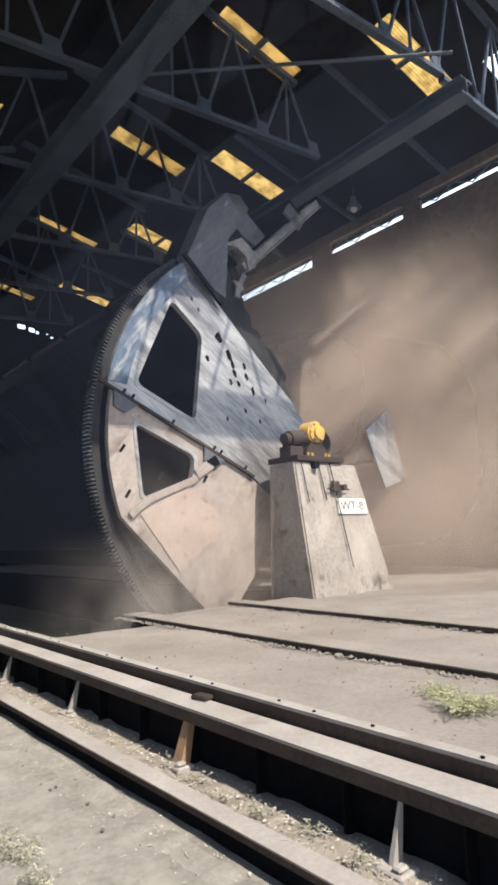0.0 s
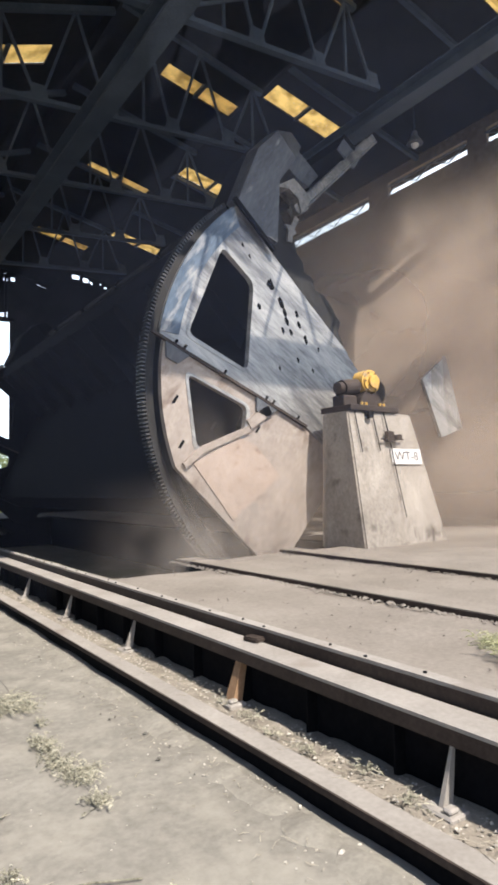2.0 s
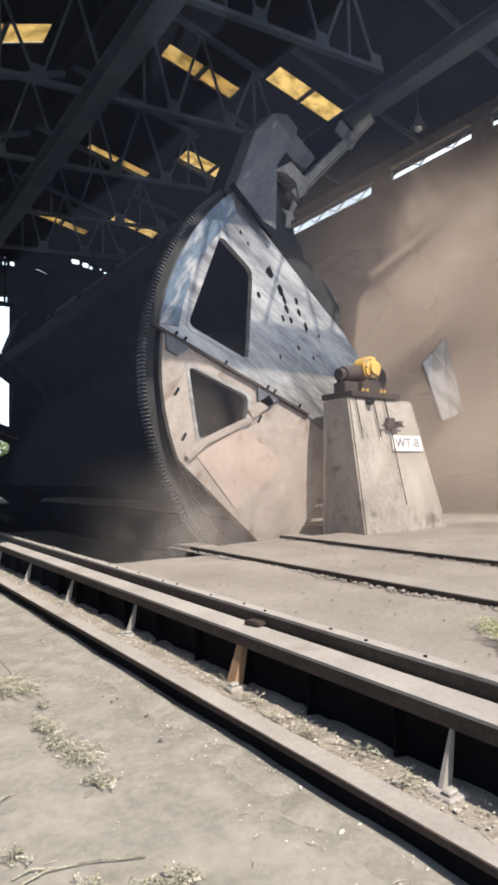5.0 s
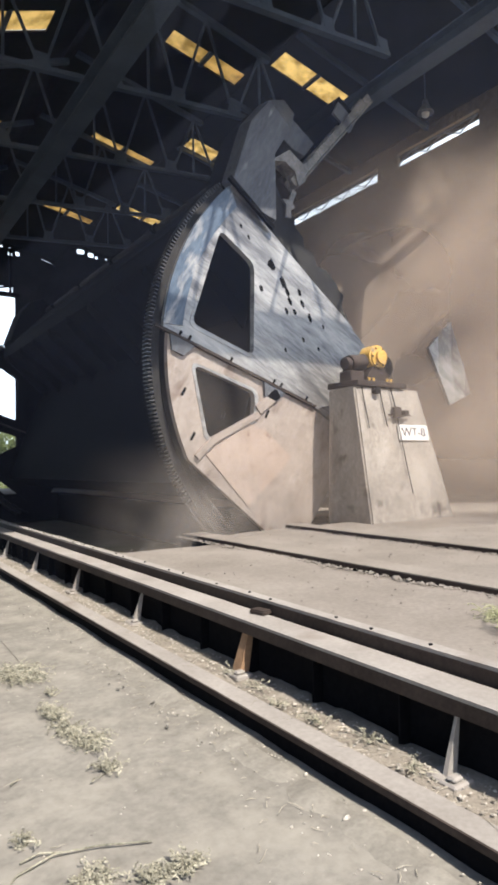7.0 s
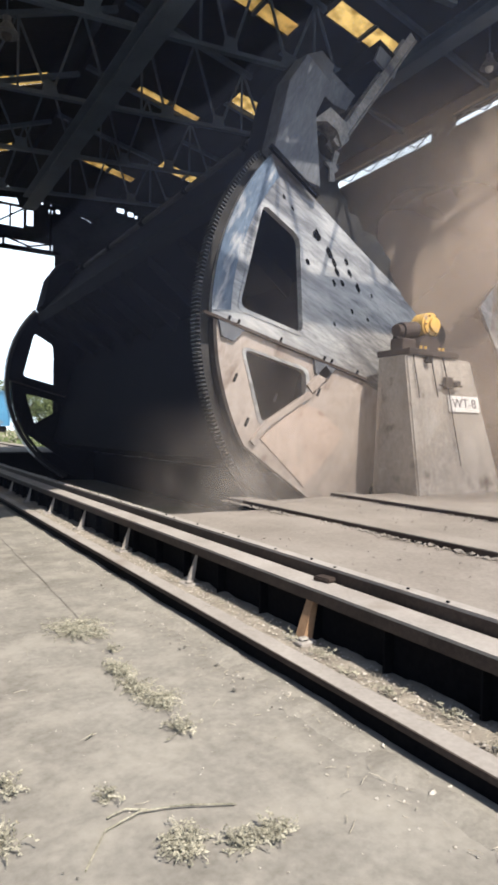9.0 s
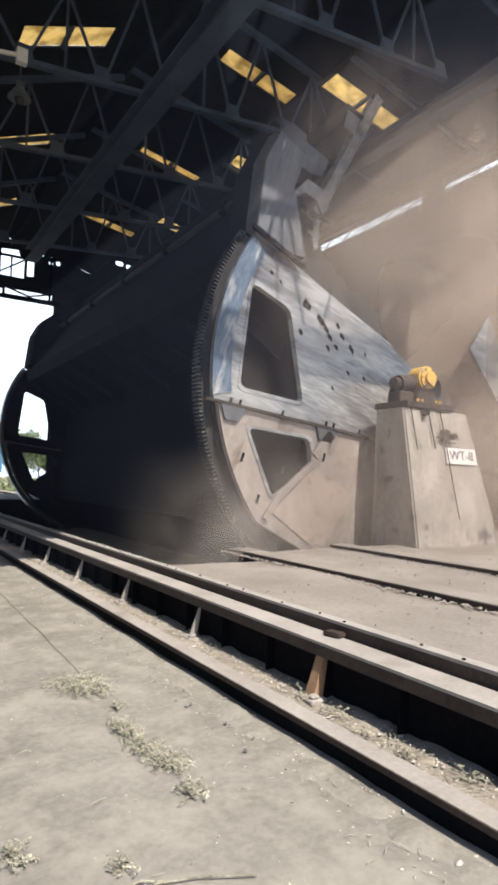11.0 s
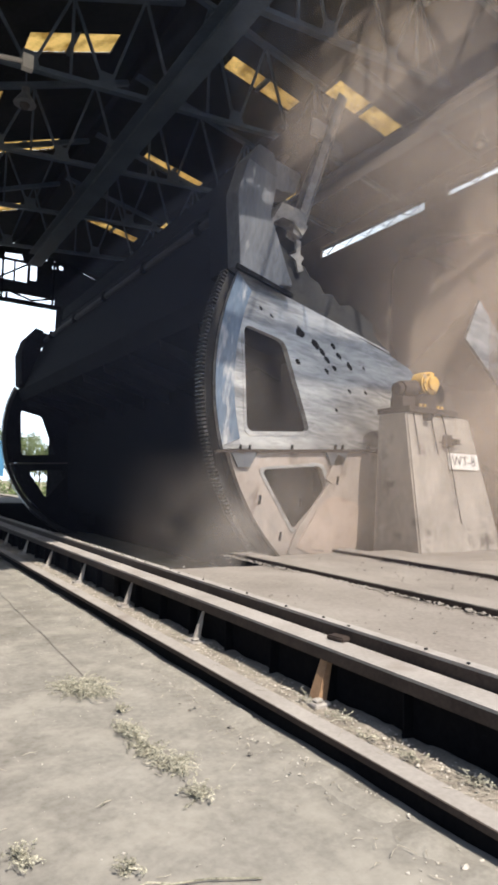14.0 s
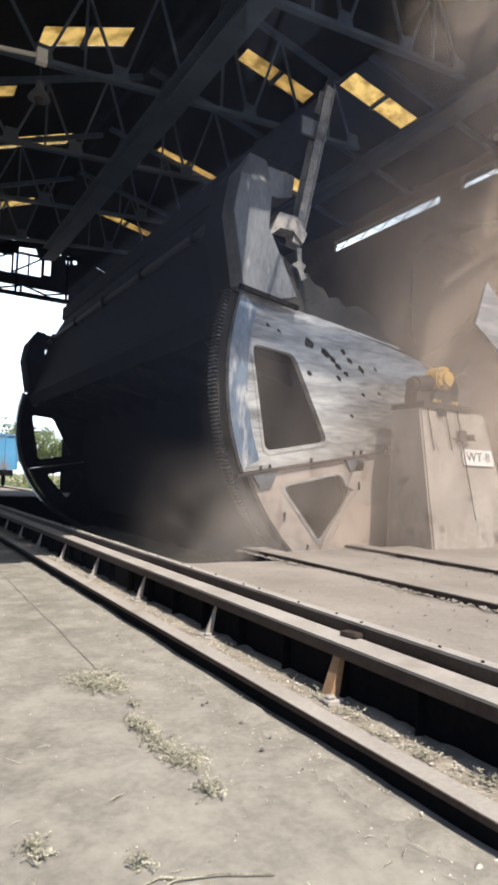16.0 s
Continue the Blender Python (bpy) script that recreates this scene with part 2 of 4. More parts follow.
def wavy(x0, x1, y0, y1, step, z, amp, scale, seed, mask=None):
    """A sheet of ground with gentle uneven height."""
    bm = bmesh.new()
    nx, ny = max(1, round((x1 - x0) / step)), max(1, round((y1 - y0) / step))
    g = [[bm.verts.new((x0 + (x1 - x0) * i / nx, y0 + (y1 - y0) * j / ny, 0)) for j in range(ny + 1)] for i in range(nx + 1)]
    for col in g:
        for v in col:
            v.co.z = z + amp * noise.fractal(Vector((v.co.x * scale, v.co.y * scale, seed)), 0.8, 2.0, 4)
    for i in range(nx):
        for j in range(ny):
            if mask is None or mask((g[i][j].co + g[i + 1][j + 1].co) / 2):
                bm.faces.new((g[i][j], g[i + 1][j], g[i + 1][j + 1], g[i][j + 1]))
    bmesh.ops.delete(bm, geom=[v for v in bm.verts if not v.link_faces], context="VERTS")
    return bm


# ---------- ground and floors ----------
FLOOR = 0.47            # dusty floor round the tippler
KERB = 2.12             # near face of the low kerb rail
PIT = (2.92, 7.55, 6.85, 23.6)

bm = bmesh.new()
box(bm, -900, 900, -900, 900, -0.62, -0.60)
ground = tagged(part("ground", bm, EARTH), "dry dusty earth reaching far beyond the shed", "ground", kind="structure")

pavement = part("pavement", wavy(-14, KERB + 0.04, -12, 60, 0.12, 0.0, 0.014, 1.6, 3), CONCRETE, smooth=True)
tagged(pavement, "worn dusty concrete apron beside the rails", "pavement", kind="structure")
bm = bmesh.new()
box(bm, -14, KERB + 0.03, -12, 60, -0.6, -0.1)
tagged(part("foundation", bm, CONCRETE), "concrete base under the apron", "foundation", kind="structure")

strip = part("gravel_strip", wavy(KERB + 0.13, 2.60, -12, 60, 0.04, 0.103, 0.018, 5, 9), GRAVEL, smooth=True)
tagged(strip, "gravelly dust strip between kerb rail and girder", "gravel strip", kind="structure")
bm = bmesh.new()
box(bm, KERB + 0.06, 2.62, -12, 60, -0.6, 0.06)
tagged(part("strip_base", bm, CONCRETE), "concrete under the gravel strip", "foundation", kind="structure")


def pit_free(c):
    return not (PIT[0] < c.x < PIT[1] and PIT[2] < c.y < PIT[3]) and not (PIT[0] < c.x < 4.05 and 5.95 < c.y < 6.9)


floor = part("floor", wavy(2.76, 15.2, -12, 30, 0.12, FLOOR + 0.01, 0.022, 1.1, 5, pit_free), DUSTFLOOR, smooth=True)
tagged(floor, "thick brown dust on the tippler floor", "floor", kind="structure")
# the pit's darkness is put into the near-black colour of walls and bottom
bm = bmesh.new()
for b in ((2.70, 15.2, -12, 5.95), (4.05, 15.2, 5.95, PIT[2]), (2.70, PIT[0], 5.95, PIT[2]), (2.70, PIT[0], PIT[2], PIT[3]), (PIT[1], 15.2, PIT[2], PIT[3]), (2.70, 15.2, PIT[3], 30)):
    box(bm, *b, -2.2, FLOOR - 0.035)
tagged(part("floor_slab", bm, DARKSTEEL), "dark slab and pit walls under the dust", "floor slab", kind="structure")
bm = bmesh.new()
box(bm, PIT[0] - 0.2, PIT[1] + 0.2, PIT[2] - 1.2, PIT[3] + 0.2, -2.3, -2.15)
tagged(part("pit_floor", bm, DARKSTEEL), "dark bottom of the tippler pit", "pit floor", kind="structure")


# ---------- rails and girders ----------
def kerb_rail():
    e = tagged(new("kerb_rail"), "low rusty steel rail edging the concrete apron", "rail")
    bm = bmesh.new()
    box(bm, KERB, KERB + 0.012, -12, 60, 0.092, 0.121)
    part("rail_lip", bm, RUST, e, "rusty brown lip")
    bm = bmesh.new()
    box(bm, KERB + 0.013, KERB + 0.14, -12, 60, 0.094, 0.119)
    part("rail_head", bm, TOPDUST, e, "dust-covered flat head")
    # the web's shade is put into its near-black colour
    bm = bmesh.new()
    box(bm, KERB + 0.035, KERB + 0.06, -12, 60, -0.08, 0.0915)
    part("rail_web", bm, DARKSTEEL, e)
    return e


def girder():
    e = tagged(new("track_girder"), "long dusty steel girder with stiffeners along the track", "girder")
    bm = bmesh.new()
    box(bm, 2.455, 2.655, -12, 60, 0.420, 0.436)
    part("top_flange", bm, TOPDUST, e, "dust-covered top flange")
    bm = bmesh.new()
    box(bm, 2.455, 2.475, -12, 60, 0.352, 0.419)
    part("flange_lip", bm, RUST, e, "rusty brown lip")
    # web, bottom flange and stiffeners hold their shade in a near-black colour
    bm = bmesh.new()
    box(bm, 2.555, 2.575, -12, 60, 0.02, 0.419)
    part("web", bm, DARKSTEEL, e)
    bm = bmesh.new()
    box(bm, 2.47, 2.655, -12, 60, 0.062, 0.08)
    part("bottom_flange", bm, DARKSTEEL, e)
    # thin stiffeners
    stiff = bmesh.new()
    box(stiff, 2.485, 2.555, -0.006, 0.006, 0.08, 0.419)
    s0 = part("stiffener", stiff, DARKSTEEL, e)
    for i in range(38):
        o = s0 if i == 0 else new("stiffener", s0.data)
        o.parent = e
        o.location.y = -2.0 + 0.62 * i
    # sloping stays with a foot
    for i in range(-1, 14):
        y = 2.98 + 1.588 * i
        bm = bmesh.new()
        w = 0.045 if i == 0 else 0.012
        prism(bm, [(2.39, 0.10), (2.46, 0.10), (2.53, 0.415), (2.495, 0.415)] if i == 0 else [(2.385, 0.10), (2.455, 0.10), (2.495, 0.36), (2.483, 0.36)], y - w, y + w)
        bmesh.ops.scale(bm, vec=(1, 0.6, 1), space=Matrix.Translation((0, -y, 0)), verts=[v for v in bm.verts if v.co.z > 0.3])
        st = part("stay", bm, WOOD if i == 0 else TOPDUST, e, "bright brown stay" if i == 0 else "")
        bm = bmesh.new()
        box(bm, 2.345, 2.47, y - 0.09, y + 0.07, 0.088, 0.122)
        box(bm, 2.36, 2.42, y - 0.075, y - 0.03, 0.123, 0.145)
        bmesh.ops.bevel(bm, geom=bm.edges[:], offset=0.008, segments=1, affect="EDGES")
        part("foot", bm, TOPDUST, st)
    return e


def edge_beam():
    e = tagged(new("floor_edge_beam"), "dark steel channel edging the dusty floor", "edge beam")
    bm = bmesh.new()
    box(bm, 2.680, 2.760, -12, 60, 0.500, 0.518)
    part("top_plate", bm, TOPDUST, e, "dusty top plate")
    bm = bmesh.new()
    box(bm, 2.676, 2.694, -12, 60, 0.0, 0.499)
    part("face", bm, RUST, e)
    bm = bmesh.new()
    rod(bm, (0, 0, 0.516), (0, 0, 0.526), 0.010, 6)
    b0 = part("bolt", bm, DARKSTEEL, e)
    for i in range(26):
        o = b0 if i == 0 else new("bolt", b0.data)
        o.parent = e
        o.location = (2.705 + 0.02 * (i % 2), 0.4 + 0.42 * i + 0.11 * math.sin(i * 2.3), 0)
    return e


kerb_rail()
girder()
edge_beam()

bm = bmesh.new()
box(bm, -0.045, 0.045, -0.065, 0.065, 0, 0.03)
bmesh.ops.bevel(bm, geom=bm.edges[:], offset=0.008, segments=2, affect="EDGES")
blk = part("steel_block", bm, RUST)
blk.matrix_world = pose(2.63, 3.03, 0.437, 0, 0, 12)
tagged(blk, "small dusty steel block lying on the girder", "block")


def track_rail(x, y0, y1, label):
    e = tagged(new("track_rail"), label, "rail", "wagon track")
    bm = bmesh.new()
    box(bm, x, x + 0.07, y0, y1, FLOOR + 0.02, FLOOR + 0.055)
    part("rail_head", bm, RUST, e)
    bm = bmesh.new()
    box(bm, x + 0.008, x + 0.30, y0, y1, FLOOR + 0.056, FLOOR + 0.064)
    part("dust_crust", bm, DUSTFLOOR, e, "dust lying level behind the rail head")
    # shaded web, coloured near black
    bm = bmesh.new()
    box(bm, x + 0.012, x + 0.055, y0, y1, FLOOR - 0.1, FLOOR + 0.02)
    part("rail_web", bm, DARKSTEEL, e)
    return e


track_rail(4.07, -12, 6.82, "dust-buried wagon track rail leading to the tippler")
track_rail(5.74, -12, 6.82, "dust-buried wagon track rail leading to the tippler")


# ---------- shed: roof, walls, trusses ----------
# Y0 carries the roof forward, unseen, for the shadow edge it casts
Y0, Y1 = 3.3, 28.44
RIDGE = (5.2, 11.62)


STEP = 9.0


def roof_z(x):
    """The roof rises to the ridge, falls gently, and steps up once more."""
    if x < RIDGE[0]:
        return RIDGE[1] - (RIDGE[0] - x) * 0.41
    return 11.55 - 0.2 * (x - 6.86) if x < STEP else 12.1 - 0.2 * (x - 10.05)


def sky_holes():
    right, left = [], []
    for y in (7.78, 12.17, 17.4, 23.0):
        right.append((6.86, 8.86, y, y + 0.52))
    for y in (6.32, 12.03, 17.0, 23.0):
        right.append((10.02, 12.34, y, y + 0.68))
    for k in range(-1, 3):
        y = 12.72 + 5.02 * k
        left.append((2.35, 4.25, y - 0.1, y + 0.66))
    left.append((0.9, 2.25, 14.9, 15.45))
    return left, right


def rect(x0, x1, y0, y1):
    return [(x0, y0), (x1, y0), (x1, y1), (x0, y1)]


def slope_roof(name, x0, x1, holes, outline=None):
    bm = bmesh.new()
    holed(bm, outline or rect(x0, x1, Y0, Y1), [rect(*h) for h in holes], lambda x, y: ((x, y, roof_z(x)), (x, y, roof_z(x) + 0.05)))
    return tagged(part(name, bm, ROOF), "near-black corrugated roof sheeting with rooflight openings", "roof", kind="structure")


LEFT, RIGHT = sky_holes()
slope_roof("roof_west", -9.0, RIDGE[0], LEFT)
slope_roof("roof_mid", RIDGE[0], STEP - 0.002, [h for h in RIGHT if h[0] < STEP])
# east front edge cut back out of sight so sun reaches the dust
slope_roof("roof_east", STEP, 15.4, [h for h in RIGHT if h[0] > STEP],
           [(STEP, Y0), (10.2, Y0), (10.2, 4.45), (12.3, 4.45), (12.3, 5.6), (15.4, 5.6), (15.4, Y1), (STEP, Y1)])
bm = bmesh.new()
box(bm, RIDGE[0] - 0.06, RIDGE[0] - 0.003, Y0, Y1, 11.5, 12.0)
tagged(part("ridge_board", bm, ROOF), "near-black ridge sheeting", "ridge board", kind="structure")
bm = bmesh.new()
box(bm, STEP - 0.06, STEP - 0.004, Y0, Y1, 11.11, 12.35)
tagged(part("step_board", bm, ROOF), "near-black upright sheeting where the roof steps up", "step board", kind="structure")


def rooflight(x0, x1, y0, y1):
    e = tagged(new("rooflight"), "yellowed translucent corrugated rooflight sheet", "rooflight", "rooflights")
    mid = (x0 + x1) / 2
    for a, b in ((x0 - 0.03, mid - 0.03), (mid + 0.03, x1 + 0.03)):
        bm = bmesh.new()
        n = 22
        rows = []
        for i in range(n + 1):
            y = y0 - 0.03 + (y1 - y0 + 0.06) * i / n
            w = 0.012 * math.cos(math.pi * i)
            rows.append([bm.verts.new((x, y, roof_z(x) + 0.062 + w)) for x in (a, b)])
        for r, s in zip(rows, rows[1:]):
            bm.faces.new((r[0], r[1], s[1], s[0]))
        part("sheet", bm, SKYLIGHT, e)
    bm = bmesh.new()
    bar(bm, (mid, y0 - 0.05, roof_z(mid) + 0.03), (mid, y1 + 0.05, roof_z(mid) + 0.03), 0.10, 0.08)
    part("purlin_clip", bm, ROOFSTEEL, e)


for h in LEFT + RIGHT:
    rooflight(*h)


def truss(y, east=True):
    """A roof truss: bottom chord, top chords, posts, diagonals and gusset plates."""
    e = tagged(new("roof_truss"), "sooty blue-grey steel lattice roof truss", "truss", "roof trusses")
    e.location.y = y

    def bz(x):
        return 9.11 + 0.10 * (x - 5.1) if x < 9.5 else 9.46

    bm = bmesh.new()
    bar(bm, (-8.8, 0, bz(-8.8)), (9.5, 0, bz(9.499)), 0.13, 0.09)
    if east:
        bar(bm, (9.5, 0, 9.46), (14.9, 0, 9.46), 0.13, 0.09)
    part("bottom_chord", bm, ROOFSTEEL, e)
    bm = bmesh.new()
    bar(bm, (-8.8, 0, roof_z(-8.8) - 0.12), (5.1, 0, roof_z(5.1) - 0.12), 0.12, 0.12)
    bar(bm, (5.2, 0, roof_z(5.2) - 0.12), (STEP - 0.1, 0, roof_z(STEP - 0.1) - 0.12), 0.12, 0.12)
    bar(bm, (STEP, 0, roof_z(STEP) - 0.12), (14.9, 0, roof_z(14.9) - 0.12), 0.12, 0.12)
    part("top_chord", bm, ROOFSTEEL, e)
    for x in [2.1, 3.55, 5.0, 6.45, 7.9, 9.35] + ([10.8, 12.25, 13.7] if east else []):
        for dx in (-0.72, 0.72):
            if dx > 0 and x == 9.35 and not east:
                continue
            bm = bmesh.new()
            bar(bm, (x + 0.05 * (1 if dx > 0 else -1), 0, bz(x) + 0.05), (x + dx, 0, roof_z(x + dx) - 0.15), 0.05, 0.05)
            part("diagonal", bm, ROOFSTEEL, e)
        bm = bmesh.new()
        prism(bm, [(x - 0.2, bz(x) - 0.02), (x + 0.2, bz(x) + 0.0), (x + 0.12, bz(x) + 0.32), (x - 0.12, bz(x) + 0.32)], -0.012, 0.012)
        part("gusset", bm, ROOFSTEEL, e)
    for x in (2.85, 5.75, 8.6) + ((11.5,) if east else ()):
        bm = bmesh.new()
        bar(bm, (x, 0, bz(x)), (x, 0, roof_z(x) - 0.15), 0.045, 0.045)
        part("post", bm, ROOFSTEEL, e)
    return e


truss(4.98)
t0 = truss(8.05, False)
# the copy at -1.45 stands unseen in front, for its lattice shadow
for k in (-1.45, 1, 2, 3, 4):
    copy_thing(t0, pose(0, 8.05 + 3.2 * k, 0))

# unseen deep beam, inferred from the shade band on the end plate
bm = bmesh.new()
box(bm, 0.6, 15.0, 3.30, 3.36, 9.22, 9.75)
box(bm, 0.6, 15.0, 3.20, 3.46, 9.17, 9.216)
tagged(part("unseen_front_beam", bm, ROOFSTEEL), "unseen deep steel beam across the shed front, shading plate and dust", "beam", kind="structure")
# unseen sheeting added to keep sun dapples off the far rails
bm = bmesh.new()
prism(bm, [(0.7, 9.76), (3.7, 9.76), (3.7, roof_z(3.7) - 0.01), (0.7, roof_z(0.7) - 0.01)], 3.30, 3.36)
tagged(part("unseen_shade_sheeting", bm, ROOF), "unseen sheeting above the front beam, added for shade", "wall", kind="structure")


def long_beam(x, z, w, h, name, label):
    e = tagged(new(name), label, "beam", "long beams")
    bm = bmesh.new()
    box(bm, x - w / 2, x + w / 2, 4.3, 20.95, z, z + 0.03)
    part("bottom_flange", bm, ROOFSTEEL, e)
    bm = bmesh.new()
    box(bm, x - 0.02, x + 0.02, 4.3, 20.95, z + 0.031, z + h - 0.03)
    part("web", bm, ROOFSTEEL, e)
    bm = bmesh.new()
    box(bm, x - w / 2, x + w / 2, 4.3, 20.95, z + h - 0.029, z + h)
    part("top_flange", bm, ROOFSTEEL, e)


long_beam(4.46, 8.48, 0.40, 0.40, "runway_beam", "heavy dark steel beam running along under the trusses")
long_beam(9.10, 8.52, 0.34, 0.30, "runway_beam", "heavy dark steel beam running along under the trusses")

# side walls; the right one is open in a slot under the eaves
GAPS = [(5.6, 8.95, 10.43), (9.55, 12.42, 10.40), (13.25, 18.5, 10.30)]      # from, to, sill
bm = bmesh.new()
holed(bm, rect(5.0, Y1, -0.6, 11.16), [rect(a, b, z, z + 0.42) for a, b, z in GAPS],
      lambda y, z: ((14.6, y, z), (14.72, y, z)))
tagged(part("wall_east", bm, WALL), "unseen side wall closing the west side of the shed with slots under the eaves", "wall", kind="structure")
# unseen west wall, added to close the shed and hold back sky light
bm = bmesh.new()
box(bm, -9.1, -9.0, 5.0, Y1, -0.6, 5.9)
tagged(part("wall_west", bm, WALL), "unseen side wall closing the west side of the shed", "wall", kind="structure")


def slot_lattice(y0, y1, sill):
    e = tagged(new("eaves_lattice"), "thin steel lattice across a bright eaves slot", "lattice", "eaves lattices")
    mid = sill + 0.27
    bm = bmesh.new()
    bar(bm, (14.55, y0, mid), (14.55, y1, mid), 0.03, 0.03)
    part("rail", bm, ROOFSTEEL, e)
    n = round((y1 - y0) / 0.55)
    for i in range(n):
        a, b = y0 + (y1 - y0) * i / n, y0 + (y1 - y0) * (i + 1) / n
        bm = bmesh.new()
        z = (sill, mid) if i % 2 else (mid, sill)
        bar(bm, (14.55, a, z[0]), (14.55, b, z[1]), 0.03, 0.03)
        part("brace", bm, ROOFSTEEL, e)


for gap in GAPS:
    slot_lattice(*gap)


# ---------- the tippler ----------
PX, PZ = 8.00, 3.01                    # its axis
OFF = (0.03, 0.11)                     # the drawing's origin, seen from the axis
NEAR, FARY = 7.70, 22.8
tippler = tagged(new("wagon_tippler"), "huge worn steel wagon tippler with two geared end rings", "wagon tippler")
tippler.location = (PX + OFF[0], 0, PZ + OFF[1])
R = 3.76


def arc(r, a0, a1, n):
    return [(r * math.cos(radians(a0 + (a1 - a0) * i / n)) - OFF[0], r * math.sin(radians(a0 + (a1 - a0) * i / n)) - OFF[1]) for i in range(n + 1)]


W1 = rounded([(-3.42, 0.30), (-2.66, 0.23), (-1.97, -1.07), (-3.13, -1.28)], 0.13)
W2 = rounded([(-2.80, -1.80), (-1.66, -1.57), (-1.48, -1.98), (-2.05, -2.66)], 0.13)
SEAM = lambda x: -1.12 + (x + 0.51) * 0.172


def end_ring(y, front):
    d = 0.10
    upper = arc(R, 161.6, 203.4, 20) + [(-0.55, SEAM(-0.55)), (0.55, SEAM(-0.55)), (0.75, 0.0), (0.05, 0.46), (-0.42, 0.57), (-1.32, 0.72), (-2.26, 0.87)]
    bm = bmesh.new()
    holed(bm, upper, [W1], lambda x, z: ((x, y, z), (x, y + d, z)))
    ring = part("end_plate", bm, PLATE if front else DARKSTEEL, tippler, "worn silvery steel end plate with a window" if front else "end plate with a window, its shade put into a near-black colour")
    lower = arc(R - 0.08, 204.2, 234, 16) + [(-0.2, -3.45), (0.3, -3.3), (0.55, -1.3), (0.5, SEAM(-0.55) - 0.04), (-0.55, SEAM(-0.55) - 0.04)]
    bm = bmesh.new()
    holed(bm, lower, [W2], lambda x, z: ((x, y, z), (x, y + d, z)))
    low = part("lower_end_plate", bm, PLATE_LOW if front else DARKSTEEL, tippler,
               "rust-tinted lower end plate with a window" if front else "lower end plate with a window, its shade put into a near-black colour")
    # window frames, set proud
    for w, owner in ((W1, ring), (W2, low)):
        c = Vector((sum(p[0] for p in w) / len(w), sum(p[1] for p in w) / len(w)))
        outer = [tuple(c + (Vector(p) - c) * 1.0 + (Vector(p) - c).normalized() * 0.07) for p in w]
        bm = bmesh.new()
        holed(bm, outer, [w], lambda x, z: ((x, y - 0.012, z), (x, y - 0.001, z)))
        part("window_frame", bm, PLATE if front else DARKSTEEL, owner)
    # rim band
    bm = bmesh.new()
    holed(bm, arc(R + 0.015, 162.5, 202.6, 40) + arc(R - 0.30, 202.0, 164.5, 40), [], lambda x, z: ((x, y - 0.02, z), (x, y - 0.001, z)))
    part("rim_band", bm, RIMBLUE if front else DARKSTEEL, tippler, "blue-grey rim band, its bluish shade put into the colour" if front else "")
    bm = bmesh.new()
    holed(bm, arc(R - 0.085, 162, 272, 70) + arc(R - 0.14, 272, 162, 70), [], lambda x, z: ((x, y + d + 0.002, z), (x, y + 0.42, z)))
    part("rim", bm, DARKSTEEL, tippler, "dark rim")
    # gear segment with teeth
    bm = bmesh.new()
    holed(bm, arc(R + 0.08, 162, 268, 90) + arc(R - 0.04, 268, 162, 90), [], lambda x, z: ((x, y + 0.20, z), (x, y + 0.38, z)))
    gear = part("gear_segment", bm, PIPESTEEL, tippler, "greasy black gear segment")
    vs, fs = [], []
    step = 0.88
    for i in range(int(106 / step)):
        a = radians(162 + step * i)
        for k, (r, w) in enumerate(((R + 0.075, 0.017), (R + 0.148, 0.009))):
            for yy in (y + 0.205, y + 0.375):
                for s in (-1, 1):
                    vs.append((r * math.cos(a) - s * w * math.sin(a) - OFF[0], yy, r * math.sin(a) + s * w * math.cos(a) - OFF[1]))
        o = 8 * i
        fs += [[o + j for j in q] for q in ((0, 1, 3, 2), (4, 5, 7, 6), (0, 1, 5, 4), (2, 3, 7, 6), (0, 2, 6, 4), (1, 3, 7, 5))]
    me = bpy.data.meshes.new("gear_teeth")
    me.from_pydata(vs, [], fs)
    me.materials.append(GEARSTEEL)
    teeth = new("gear_teeth", me)
    teeth.parent = gear
    tagged(teeth, kind="stuff")
    # seam flange
    bm = bmesh.new()
    a, b = (-3.62, SEAM(-3.62)), (-0.52, SEAM(-0.52))
    prism(bm, [(a[0], a[1] - 0.03), (b[0], b[1] - 0.03), (b[0], b[1] + 0.015), (a[0], a[1] + 0.015)], y - 0.06, y - 0.002)
    part("seam_flange", bm, RUST, tippler, "rusty bolted seam flange")
    for x in (-3.22, -3.06, -2.3, -1.45, -1.30, -0.75):
        bm = bmesh.new()
        rod(bm, (x, y - 0.04, SEAM(x) + 0.016), (x, y - 0.04, SEAM(x) + 0.085), 0.022, 6)
        part("seam_bolt", bm, DARKSTEEL, tippler)
    # stiffening ribs
    for p, q, w in (((-1.45, -1.85), (-1.98, -2.62), 0.10), ((-1.98, -2.62), (-2.1, -3.0), 0.10), ((-1.30, -1.35), (-1.5, -1.8), 0.16)):
        bm = bmesh.new()
        bar(bm, (p[0], y - 0.025, p[1]), (q[0], y - 0.025, q[1]), 0.05, w, up=(q[1] - p[1], 0, p[0] - q[0]))
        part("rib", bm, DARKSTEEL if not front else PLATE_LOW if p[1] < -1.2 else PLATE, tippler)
    if front:
        bm = bmesh.new()
        prism(bm, [(-1.98, -2.88), (-1.55, -2.08), (-1.21, -2.0), (-0.55, -2.13), (-0.65, -2.49), (-0.94, -3.22), (-1.3, -3.1)], y - 0.016, y - 0.001)
